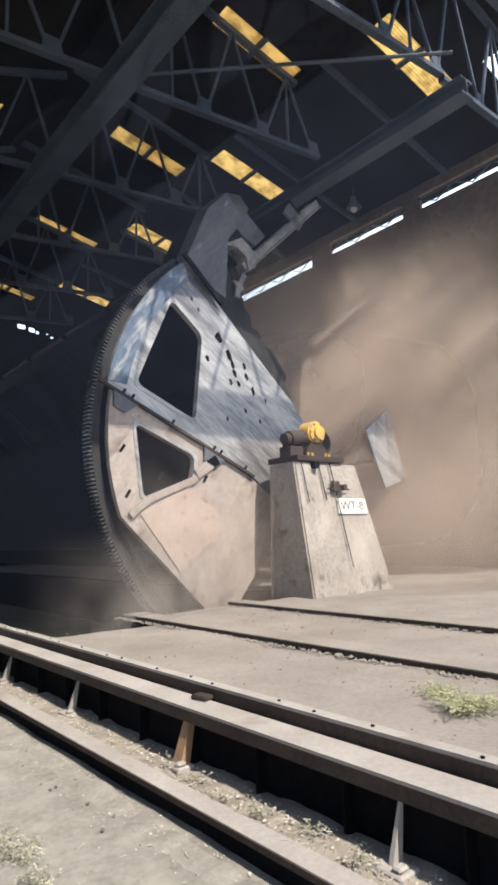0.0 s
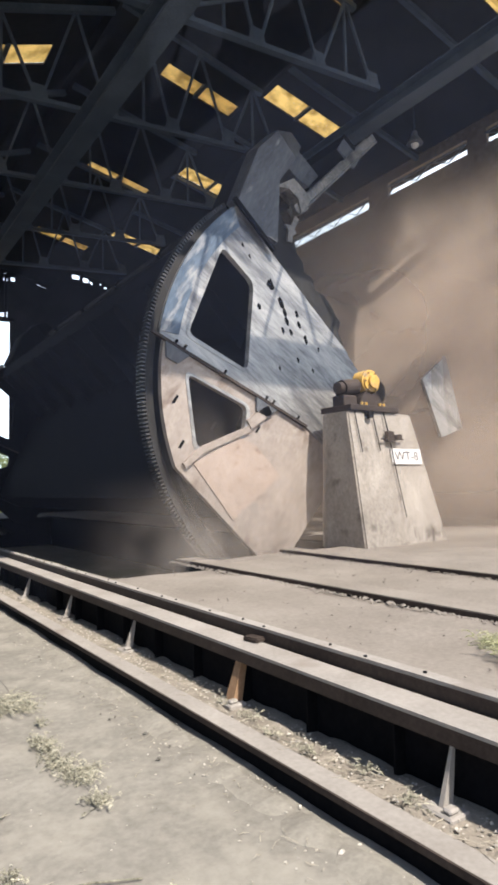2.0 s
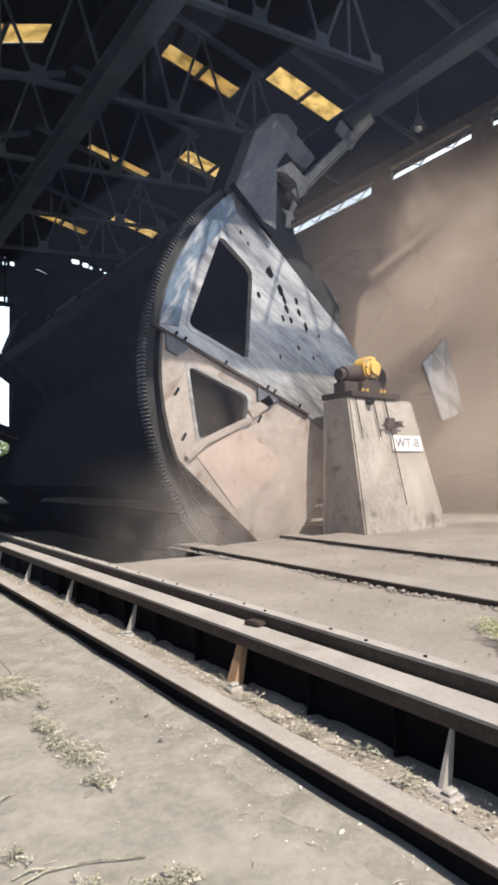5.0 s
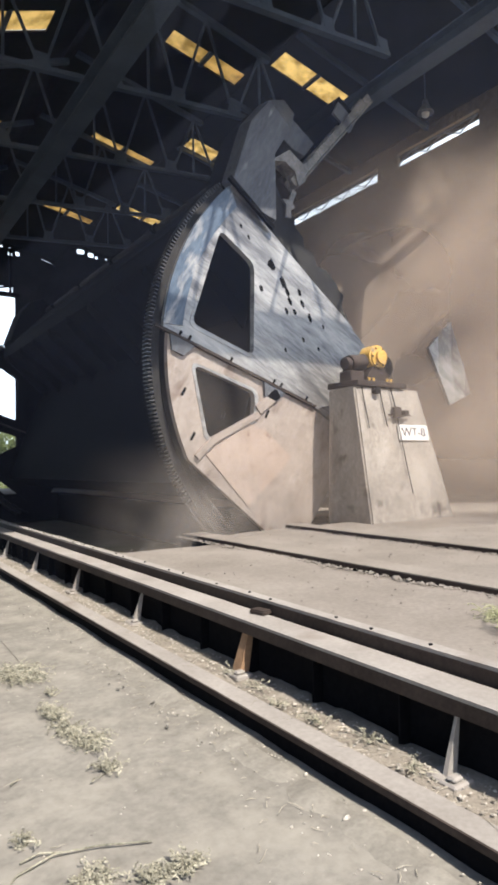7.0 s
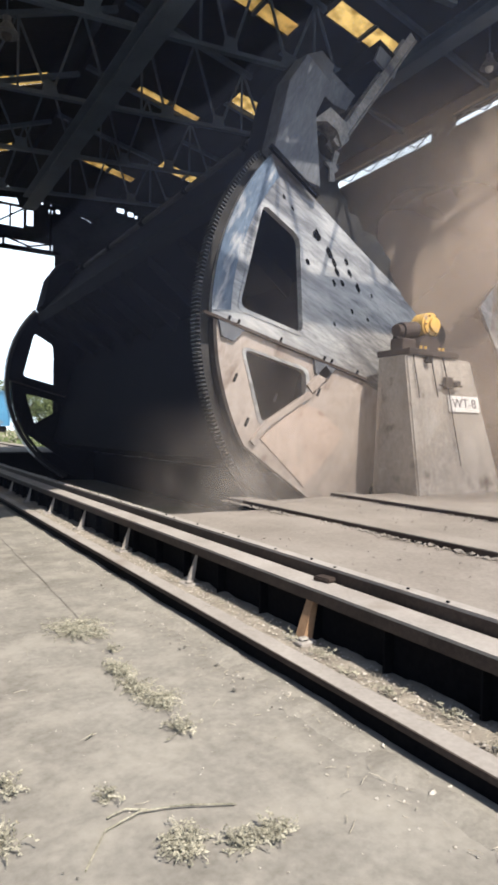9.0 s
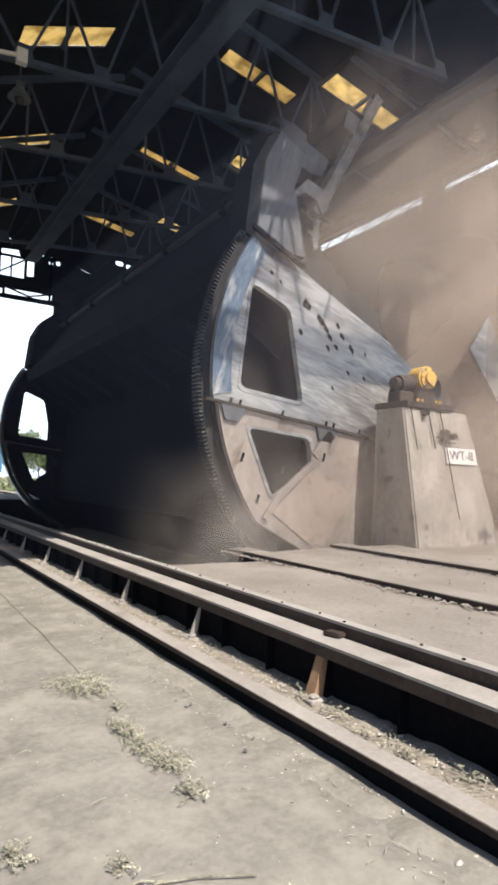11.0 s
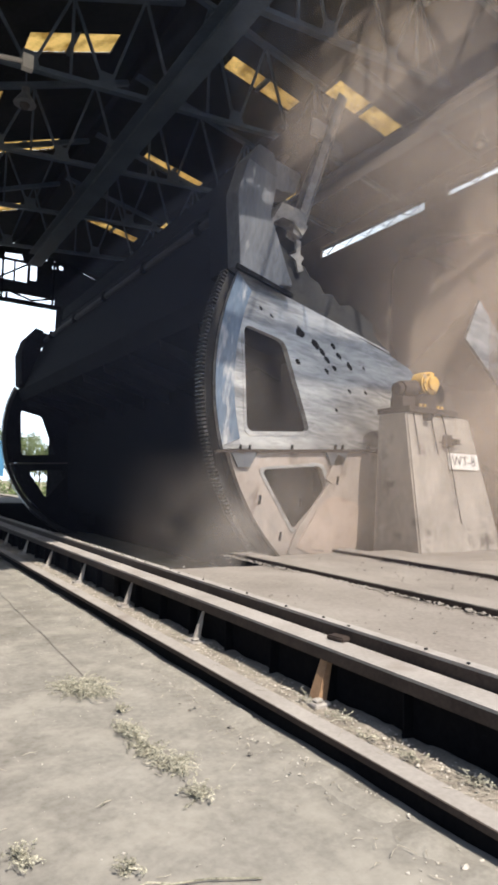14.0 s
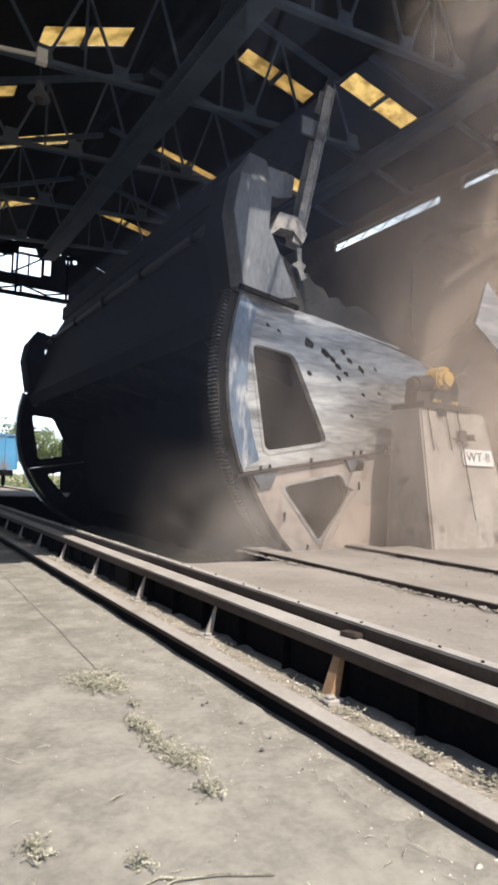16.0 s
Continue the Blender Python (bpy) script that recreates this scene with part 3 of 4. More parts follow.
        part("patch_plate", bm, PATCH, low, "pinkish welded patch plate")
    for poly in ([(-3.36, -1.64), (-2.92, -1.56), (-3.02, -1.80), (-3.22, -1.83)], [(-1.62, -1.34), (-1.18, -1.27), (-1.26, -1.50), (-1.50, -1.53)]):
        bm = bmesh.new()
        prism(bm, poly, y - 0.05, y - 0.003)
        part("seam_bracket", bm, HOOKSTEEL if front else DARKSTEEL, tippler, "dark bracket under the seam" if front else "")
    # hub
    bm = bmesh.new()
    rod(bm, (-OFF[0], y - 0.22, -OFF[1]), (-OFF[0], y - 0.002, -OFF[1]), 0.26, 32)
    rod(bm, (-OFF[0], y - 0.75, -OFF[1]), (-OFF[0], y - 0.222, -OFF[1]), 0.20, 20)
    part("hub", bm, DARKSTEEL, tippler)
    # holes and dents burnt into the plate
    if front:
        for x, z, r in ((-2.39, 0.44, 0.09), (-2.05, 0.34, 0.08), (-1.92, 0.26, 0.06), (-1.80, 0.16, 0.055), (-1.55, 0.27, 0.05), (-1.31, 0.16, 0.06),
                        (-2.36, -0.02, 0.05), (-1.77, -0.04, 0.045), (-3.15, 0.61, 0.035), (-2.95, 0.55, 0.03), (-1.62, 0.05, 0.05), (-1.7, 0.40, 0.05),
                        (-1.48, -0.62, 0.03), (-1.0, 0.2, 0.03), (-0.9, -0.2, 0.03), (-1.25, -0.25, 0.035)):
            bm = bmesh.new()
            ragged = [r * 1.05 * (0.65 + 0.6 * noise.random()) for _ in range(11)]
            prism(bm, [(x + 1.15 * q * math.cos(0.571 * i) - 0.35 * q * math.sin(0.571 * i), z + 0.85 * q * math.sin(0.571 * i) - 0.3 * q * math.cos(0.571 * i))
                       for i, q in enumerate(ragged)], y - 0.004, y - 0.0005)
            part("burnt_hole", bm, DARKSTEEL, ring)
        for x, z in ((-2.0, -2.0 - 0.2), (-1.3, -1.75), (-2.75, -2.25), (-1.15, -2.2), (-2.3, -2.75), (-1.6, -2.45)):
            bm = bmesh.new()
            box(bm, x - 0.022, x + 0.022, y - 0.008, y - 0.001, z - 0.07, z + 0.07)
            part("slot", bm, DARKSTEEL, low)
    return ring


end_ring(NEAR, True)
# far ring is a shaded copy: its darkness is put into the colour
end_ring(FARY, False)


def hook(y, depth, steel, bright):
    """The clamp housing that stands on the ring: a cranked box with a leaning top facet, a horn, a jaw and an arm."""
    body = [(-3.70, 1.12), (-3.90, 2.20), (-3.80, 2.78), (-3.47, 3.26), (-3.18, 3.22), (-3.20, 2.68), (-3.25, 2.06), (-2.92, 1.50), (-2.69, 1.10), (-3.08, 0.99)]
    lean = [0, 0, 0, 0.24, 0.24, 0, 0, 0, 0, 0]
    # the back is split off in near-black steel to hold its shade
    bm = bmesh.new()
    prism(bm, [(x * 0.998, z * 0.999) for x, z in body], y + 0.30, y + depth)
    part("clamp_back", bm, DARKSTEEL, tippler, "back of the clamp housing, its shade coloured black")
    bm = bmesh.new()
    back = [bm.verts.new((x, y + 0.298, z)) for x, z in body]
    face = [bm.verts.new((x + 0.05 * (i < 3), y + d, z)) for i, ((x, z), d) in enumerate(zip(body, lean))]
    n = len(body)
    for i in range(n):
        bm.faces.new((back[i], back[i - 1], face[i - 1], face[i]))
    bm.faces.new([face[i] for i in (0, 1, 2, 5, 6, 7, 8, 9)])
    bm.faces.new([face[i] for i in (2, 3, 4, 5)])
    bm.faces.new(back[::-1])
    bmesh.ops.bevel(bm, geom=bm.edges[:], offset=0.010, segments=1, affect="EDGES")
    h = part("clamp_housing", bm, steel, tippler, "scuffed grey steel clamp housing")
    bm = bmesh.new()
    prism(bm, [(-3.30, 3.20), (-2.58, 3.17), (-2.63, 2.80), (-2.88, 2.72), (-3.22, 2.72)], y + 0.32, y + depth - 0.1)
    bmesh.ops.bevel(bm, geom=bm.edges[:], offset=0.012, segments=1, affect="EDGES")
    part("horn", bm, steel, tippler, "short grey steel horn")
    # the foot on which the housing meets the ring
    bm = bmesh.new()
    bar(bm, (-3.72, y - 0.01, 1.08), (-2.68, y - 0.01, 0.93), 0.06, 0.07)
    part("foot_flange", bm, DARKSTEEL, h, "black foot flange")
    # the arm is a channel seen from its open side
    p, q = Vector((-2.02, y + 0.16, 4.68)), Vector((-2.60, y + 0.16, 1.95))
    bm = bmesh.new()
    bar(bm, p, q, 0.025, 0.20, up=(0, 1, 0))
    part("clamp_arm", bm, bright, tippler, "worn steel clamp arm")
    for side in (-1, 1):
        bm = bmesh.new()
        bar(bm, p + Vector((-0.10, side * 0.089, 0.01)), q + Vector((-0.10, side * 0.089, 0.01)), 0.14, 0.022, up=(0, 1, 0))
        part("arm_flange", bm, bright, tippler)
    bm = bmesh.new()
    prism(bm, [(-3.24, 1.93), (-3.05, 2.36), (-2.72, 2.36), (-2.52, 2.14), (-2.60, 1.96), (-2.78, 2.12), (-3.02, 2.12)], y + 0.02, y + 0.30)
    part("jaw", bm, bright, tippler, "bright worn jaw plate")
    bm = bmesh.new()
    prism(bm, [(-2.62, 1.96), (-2.52, 1.96), (-2.50, 1.74), (-2.42, 1.70), (-2.47, 1.60), (-2.40, 1.50), (-2.50, 1.44), (-2.58, 1.62), (-2.70, 1.66), (-2.58, 1.74)], y + 0.17, y + 0.21)
    part("jaw_tooth", bm, bright, tippler)
    return h


hook(NEAR - 0.08, 0.85, HOOKSTEEL, ARMSTEEL)
# far clamp repeats the near one in the shaded, near-black colour
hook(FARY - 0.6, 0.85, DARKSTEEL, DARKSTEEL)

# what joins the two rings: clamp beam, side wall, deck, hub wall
# shade inside the cradle is put into their near-black colour
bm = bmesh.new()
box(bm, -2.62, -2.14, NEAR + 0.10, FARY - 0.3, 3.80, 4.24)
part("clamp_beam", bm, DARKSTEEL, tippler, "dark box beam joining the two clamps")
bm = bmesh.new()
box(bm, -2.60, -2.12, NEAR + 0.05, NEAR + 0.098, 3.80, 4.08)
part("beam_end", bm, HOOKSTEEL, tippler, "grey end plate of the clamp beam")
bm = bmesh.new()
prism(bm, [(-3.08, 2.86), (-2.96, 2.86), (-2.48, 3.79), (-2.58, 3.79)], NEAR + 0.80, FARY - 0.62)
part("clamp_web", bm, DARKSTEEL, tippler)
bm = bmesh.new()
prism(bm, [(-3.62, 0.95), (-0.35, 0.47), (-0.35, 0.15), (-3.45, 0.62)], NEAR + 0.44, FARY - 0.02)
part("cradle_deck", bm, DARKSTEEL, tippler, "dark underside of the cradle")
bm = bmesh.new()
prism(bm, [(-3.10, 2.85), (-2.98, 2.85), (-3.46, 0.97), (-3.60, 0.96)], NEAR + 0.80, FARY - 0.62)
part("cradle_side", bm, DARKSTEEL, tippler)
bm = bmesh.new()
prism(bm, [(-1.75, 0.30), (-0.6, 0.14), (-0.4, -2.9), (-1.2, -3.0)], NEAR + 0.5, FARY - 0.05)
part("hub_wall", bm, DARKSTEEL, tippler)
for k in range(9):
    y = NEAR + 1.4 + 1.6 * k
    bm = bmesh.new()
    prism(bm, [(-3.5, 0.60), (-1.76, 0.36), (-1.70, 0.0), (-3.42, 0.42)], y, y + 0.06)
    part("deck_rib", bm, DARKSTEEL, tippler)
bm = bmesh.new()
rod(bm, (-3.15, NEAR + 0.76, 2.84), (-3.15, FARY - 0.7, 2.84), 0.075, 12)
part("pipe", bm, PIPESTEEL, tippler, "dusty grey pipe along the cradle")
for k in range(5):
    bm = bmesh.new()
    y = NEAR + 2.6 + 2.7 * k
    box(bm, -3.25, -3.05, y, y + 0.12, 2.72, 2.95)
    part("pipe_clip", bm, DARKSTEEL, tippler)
# torn lining sheet behind the top edge
bm = bmesh.new()
prism(bm, [(-2.85, 0.95), (-3.0, 1.90), (-2.70, 1.74), (-2.50, 1.60), (-2.33, 1.62), (-2.2, 1.48), (-2.0, 1.44), (-1.88, 1.30), (-1.70, 1.34), (-1.52, 1.20), (-1.30, 1.27),
           (-1.0, 1.20), (-0.92, 1.14), (-0.76, 1.12), (-0.70, 0.92), (-0.35, 0.72), (-0.30, 0.58)],
      NEAR + 0.18, NEAR + 0.22)
part("lining_sheet", bm, PIPESTEEL, tippler, "dark torn lining sheet")
bm = bmesh.new()
for p, q in (((-2.3, 0.92), (-0.35, 0.66)),):
    bar(bm, (p[0], NEAR + 0.12, p[1]), (q[0], NEAR + 0.12, q[1]), 0.05, 0.03)
part("lining_edge", bm, PLATE, tippler)
# plate on the discharge side
bm = bmesh.new()
prism(bm, [(1.25, 1.30), (1.55, 2.15), (2.75, 1.20), (2.30, 0.65)], NEAR - 0.2, NEAR - 0.14)
part("discharge_plate", bm, PLATE, tippler, "pale bent plate on the discharge side")
bm = bmesh.new()
bar(bm, (0.3, NEAR + 1.3, 0.1), (2.1, NEAR + 1.3, 1.25), 0.06, 0.06)
bar(bm, (2.1, NEAR + 1.3, 1.25), (2.1, NEAR - 0.139, 1.25), 0.06, 0.06)
part("plate_arm", bm, PLATE, tippler)


# ---------- glowing backdrop added for the burnt-out sky and bright slots ---
SKYGLOW = bpy.data.materials.new("backdrop_sky_glow")
SKYGLOW.use_nodes = True
hn = SKYGLOW.node_tree.nodes
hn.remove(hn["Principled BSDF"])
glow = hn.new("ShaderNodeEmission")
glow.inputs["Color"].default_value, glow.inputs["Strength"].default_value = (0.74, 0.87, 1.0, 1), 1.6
SKYGLOW.node_tree.links.new(glow.outputs[0], hn["Material Output"].inputs["Surface"])
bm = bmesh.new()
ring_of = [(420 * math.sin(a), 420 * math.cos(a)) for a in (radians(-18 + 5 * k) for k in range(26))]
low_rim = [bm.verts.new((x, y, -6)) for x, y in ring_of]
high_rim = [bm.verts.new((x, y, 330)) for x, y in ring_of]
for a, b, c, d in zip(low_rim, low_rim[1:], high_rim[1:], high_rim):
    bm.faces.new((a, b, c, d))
tagged(part("backdrop", bm, SKYGLOW), "glowing backdrop sheet added for the burnt-out white sky", "sky", kind="structure")


# ---------- pier with its bearing ----------
def pier():
    e = tagged(new("bearing_pier"), "stained battered concrete bearing pier with a white sign", "pier")
    bm = bmesh.new()
    base = [(7.06, 6.38), (9.00, 6.38), (9.00, 7.40), (7.06, 7.40)]
    top = [(7.10, 6.75), (8.58, 6.75), (8.58, 7.36), (7.10, 7.36)]
    a = [bm.verts.new((x, y, FLOOR - 0.05)) for x, y in base]
    b = [bm.verts.new((x, y, 2.615)) for x, y in top]
    for i in range(4):
        bm.faces.new((a[i], a[(i + 1) % 4], b[(i + 1) % 4], b[i]))
    bm.faces.new(a)
    bm.faces.new(b)
    bmesh.ops.bevel(bm, geom=bm.edges[:], offset=0.025, segments=2, affect="EDGES")
    part("shaft", bm, PIER, e)
    bm = bmesh.new()
    box(bm, 7.13, 8.24, 6.70, 7.42, 2.625, 2.72)
    bmesh.ops.bevel(bm, geom=bm.edges[:], offset=0.01, segments=1, affect="EDGES")
    part("cap_plate", bm, RUST, e, "rusty cap plate")
    # sign, lying on the battered face
    tilt = math.degrees(math.atan2(0.37, 2.2))
    face = pose(8.27, 6.625, 1.885, -tilt, 0, 0)
    bm = bmesh.new()
    box(bm, -0.36, 0.36, -0.028, -0.014, -0.13, 0.13)
    sg = part("sign_board", bm, SIGN, e, "white painted board lettered WT-8")
    sg.matrix_local = face
    cu = bpy.data.curves.new("lettering", "FONT")
    cu.body, cu.size, cu.align_x, cu.align_y, cu.extrude = "WT-8", 0.21, "CENTER", "CENTER", 0.002
    tmp = bpy.data.objects.new("lettering_curve", cu)
    scene.collection.objects.link(tmp)
    me = bpy.data.meshes.new_from_object(tmp.evaluated_get(bpy.context.evaluated_depsgraph_get()))
    bpy.data.objects.remove(tmp)
    me.materials.clear()
    me.materials.append(INK)
    tx = new("lettering", me)
    tx.parent = sg
    tx.matrix_local = pose(0, -0.031, 0, 90, 0, 0) @ Matrix.Diagonal((1.1, 1, 1, 1))
    # conduit and box
    bm = bmesh.new()
    rod(bm, (7.86, 6.70, 2.62), (7.90, 6.62, 2.20), 0.012, 8)
    rod(bm, (7.90, 6.62, 2.20), (7.96, 6.53, 1.55), 0.008, 8)
    rod(bm, (7.96, 6.53, 1.55), (7.99, 6.40, 0.9), 0.008, 8)
    part("cable", bm, DARKSTEEL, e)
    bm = bmesh.new()
    box(bm, 7.82, 7.98, 6.58, 6.66, 2.12, 2.30)
    bmesh.ops.bevel(bm, geom=bm.edges[:], offset=0.01, segments=1, affect="EDGES")
    part("switch_box", bm, RUST, e)
    bm = bmesh.new()
    rod(bm, (7.22, 6.71, 2.60), (7.26, 6.60, 1.95), 0.009, 8)
    part("conduit", bm, DARKSTEEL, e)
    bm = bmesh.new()
    rod(bm, (7.62, 6.70, 2.52), (7.66, 6.60, 1.98), 0.010, 8)
    part("conduit", bm, DARKSTEEL, e)
    bm = bmesh.new()
    rod(bm, (7.52, 6.64, 2.56), (7.52, 6.76, 2.56), 0.06, 14)
    part("eye_bolt", bm, DARKSTEEL, e)
    bm = bmesh.new()
    rod(bm, (8.06, 6.54, 2.20), (8.06, 6.68, 2.20), 0.05, 12)
    rod(bm, (7.70, 6.61, 2.17), (8.22, 6.61, 2.17), 0.014, 8)
    part("valve", bm, RUST, e, "small rusty valve and pipe")
    return e


def bearing():
    e = tagged(new("bearing"), "yellow round bearing housing on a rusty pedestal", "bearing")
    bm = bmesh.new()
    rod(bm, (7.83, 6.90, 3.16), (7.83, 7.2, 3.16), 0.20, 28)
    bmesh.ops.bevel(bm, geom=[k for k in bm.edges if abs(k.verts[0].co.y - k.verts[1].co.y) < 1e-4], offset=0.03, segments=2, affect="EDGES")
    c = part("housing", bm, YELLOW, e, "dusty yellow round housing", smooth=False)
    bm = bmesh.new()
    rod(bm, (7.85, 6.85, 3.16), (7.85, 6.898, 3.16), 0.11, 20)
    part("cover", bm, YELLOW, c)
    for i in range(6):
        a = radians(60 * i)
        bm = bmesh.new()
        rod(bm, (7.83 + 0.155 * math.cos(a), 6.88, 3.16 + 0.155 * math.sin(a)), (7.83 + 0.155 * math.cos(a), 6.91, 3.16 + 0.155 * math.sin(a)), 0.016, 6)
        part("bolt", bm, RUST, c)
    bm = bmesh.new()
    prism(bm, [(7.55, 2.722), (8.12, 2.722), (8.05, 2.88), (7.94, 3.0), (7.72, 3.0), (7.61, 2.88)], 6.93, 7.18)
    part("pedestal", bm, RUST, e, "rusty pedestal")
    for x in (7.58, 7.68, 8.00, 8.09):
        bm = bmesh.new()
        rod(bm, (x, 6.90, 2.722), (x, 6.90, 2.80), 0.022, 6)
        part("anchor_bolt", bm, YELLOW, e)
    bm = bmesh.new()
    rod(bm, (7.28, 7.05, 3.03), (7.60, 7.05, 3.08), 0.13, 16)
    rod(bm, (7.18, 7.05, 3.02), (7.279, 7.05, 3.03), 0.10, 16)
    part("gearbox", bm, RUST, e, "rusty gearbox")
    bm = bmesh.new()
    box(bm, 7.2, 7.5, 6.92, 7.2, 2.722, 2.90)
    bmesh.ops.bevel(bm, geom=bm.edges[:], offset=0.015, segments=1, affect="EDGES")
    part("gearbox_base", bm, RUST, e)
    return e


pier()
bearing()
bm = bmesh.new()
box(bm, 10.2, 11.2, 8.9, 9.8, FLOOR - 0.05, 3.55)
bmesh.ops.bevel(bm, geom=bm.edges[:], offset=0.03, segments=2, affect="EDGES")
tagged(part("rear_pier", bm, PIER), "dust-veiled concrete pier standing behind the bearing", "pier")


# ---------- far end of the shed and what lies beyond ----------
def gable():
    top = [(15.2, roof_z(15.2) + 0.12), (STEP + 0.01, roof_z(STEP) + 0.12), (STEP - 0.01, roof_z(STEP - 0.01) + 0.12), (RIDGE[0] + 0.01, roof_z(RIDGE[0]) + 0.12),
           (RIDGE[0] - 0.01, RIDGE[1] + 0.11), (-8.9, roof_z(-8.9) + 0.12)]
    holes = [rect(-6, 7.15, -0.5, 9.15), rect(3.0, 4.9, 9.32, 9.62), rect(5.0, 7.05, 9.36, 9.62), rect(3.2, 4.5, 10.12, 10.9), rect(4.58, 5.78, 10.16, 11.04),
             rect(5.9, 6.2, 10.3, 11.0), [(4.72, 11.14), (5.6, 11.14), (5.5, 11.42), (4.8, 11.36)], rounded(rect(6.84, 7.04, 11.02, 11.2), 0.06), rounded(rect(7.16, 7.36, 11.06, 11.26), 0.06),
             rounded(rect(6.14, 6.3, 11.3, 11.46), 0.05), rounded(rect(6.5, 6.62, 11.34, 11.46), 0.04), rect(6.9, 6.98, 11.34, 11.42), [(8.32, 11.16), (8.84, 10.98), (8.84, 10.93), (8.32, 11.10)],
             rounded(rect(10.0, 10.4, 11.68, 11.92), 0.09), rounded(rect(10.54, 10.86, 11.6, 11.84), 0.09), rounded(rect(10.9, 11.06, 11.56, 11.72), 0.05), rect(11.4, 11.52, 11.6, 11.68),
             rect(11.62, 11.8, 11.46, 11.56), rect(12.05, 12.2, 11.42, 11.5)]
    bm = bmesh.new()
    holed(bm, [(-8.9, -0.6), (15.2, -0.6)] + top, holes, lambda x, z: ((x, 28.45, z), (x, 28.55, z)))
    wall = tagged(part("wall_north", bm, ROOF), "near-black end wall with a great doorway and broken panes", "wall", kind="structure")
    e = tagged(new("gable_lattice"), "dark steel lattice across the end opening", "lattice")
    for p, q in (((3.0, 10.1), (4.5, 11.0)), ((4.5, 10.1), (5.8, 11.0)), ((3.0, 9.62), (4.0, 9.32)), ((4.0, 9.32), (5.0, 9.62)), ((5.0, 9.62), (6.0, 9.36)),
                 ((6.0, 9.36), (7.05, 9.62)), ((3.9, 10.1), (3.9, 11.0)), ((5.2, 10.1), (5.2, 11.04))):
        bm = bmesh.new()
        bar(bm, (p[0], 28.35, p[1]), (q[0], 28.35, q[1]), 0.07, 0.07)
        part("brace", bm, DARKSTEEL, e)
    bm = bmesh.new()
    bar(bm, (-6, 28.35, 9.22), (7.3, 28.35, 9.22), 0.12, 0.14)
    part("lintel", bm, DARKSTEEL, e)
    for x in (3.6, 4.7, 6.9):
        bm = bmesh.new()
        bar(bm, (x, 28.3, 9.3), (x, 28.3, 11.3), 0.09, 0.09)
        part("upright", bm, DARKSTEEL, e)


gable()

bm = bmesh.new()
prism(bm, [(3.0, -0.6), (9.6, -0.6), (8.4, 0.28), (4.2, 0.28)], 30.1, 160)
tagged(part("track_bed", bm, GRAVEL), "raised gravel track bed leading away from the shed", "track bed", kind="structure")


def wagon():
    e = tagged(new("goods_wagon"), "blue open goods wagon with ribbed sides on the track beyond", "goods wagon")
    bm = bmesh.new()
    outer, inner = rect(4.75, 7.75, 42, 52.6), rect(4.85, 7.65, 42.1, 52.5)
    holed(bm, outer, [inner], lambda x, y: ((x, y, 1.45), (x, y, 3.65)))
    box(bm, 4.85, 7.65, 42.1, 52.5, 1.46, 1.6)
    part("body", bm, BLUEWAGON, e)
    for x in (4.8, 5.5, 6.25, 7.0, 7.7):
        bm = bmesh.new()
        box(bm, x - 0.05, x + 0.05, 41.9, 41.998, 1.5, 3.6)
        part("end_rib", bm, BLUEWAGON, e)
    for k in range(9):
        bm = bmesh.new()
        box(bm, 4.65, 4.748, 42.2 + 1.2 * k, 42.3 + 1.2 * k, 1.5, 3.6)
        part("side_rib", bm, BLUEWAGON, e)
    bm = bmesh.new()
    box(bm, 4.75, 7.75, 41.92, 41.999, 3.6, 3.72)
    part("top_rail", bm, BLUEWAGON, e)
    bm = bmesh.new()
    box(bm, 5.0, 7.5, 41.9, 52.6, 1.05, 1.44)
    part("underframe", bm, DARKSTEEL, e)
    for y in (43.2, 45.2, 49.4, 51.4):
        for x in (5.37, 7.12):
            bm = bmesh.new()
            rod(bm, (x - 0.06, y, 0.82), (x + 0.06, y, 0.82), 0.46, 20)
            part("wheel", bm, DARKSTEEL, e)
    for x in (5.5, 7.0):
        bm = bmesh.new()
        rod(bm, (x, 41.45, 1.2), (x, 41.9, 1.2), 0.16, 12)
        part("buffer", bm, DARKSTEEL, e)
    return e


wagon()
for x in (5.30, 7.05):
    e = tagged(new("track_rail"), "steel track rail on the gravel bed beyond the shed", "rail", "outer track")
    bm = bmesh.new()
    box(bm, x, x + 0.07, 30.2, 160, 0.28, 0.36)
    part("rail_head", bm, RUST, e)


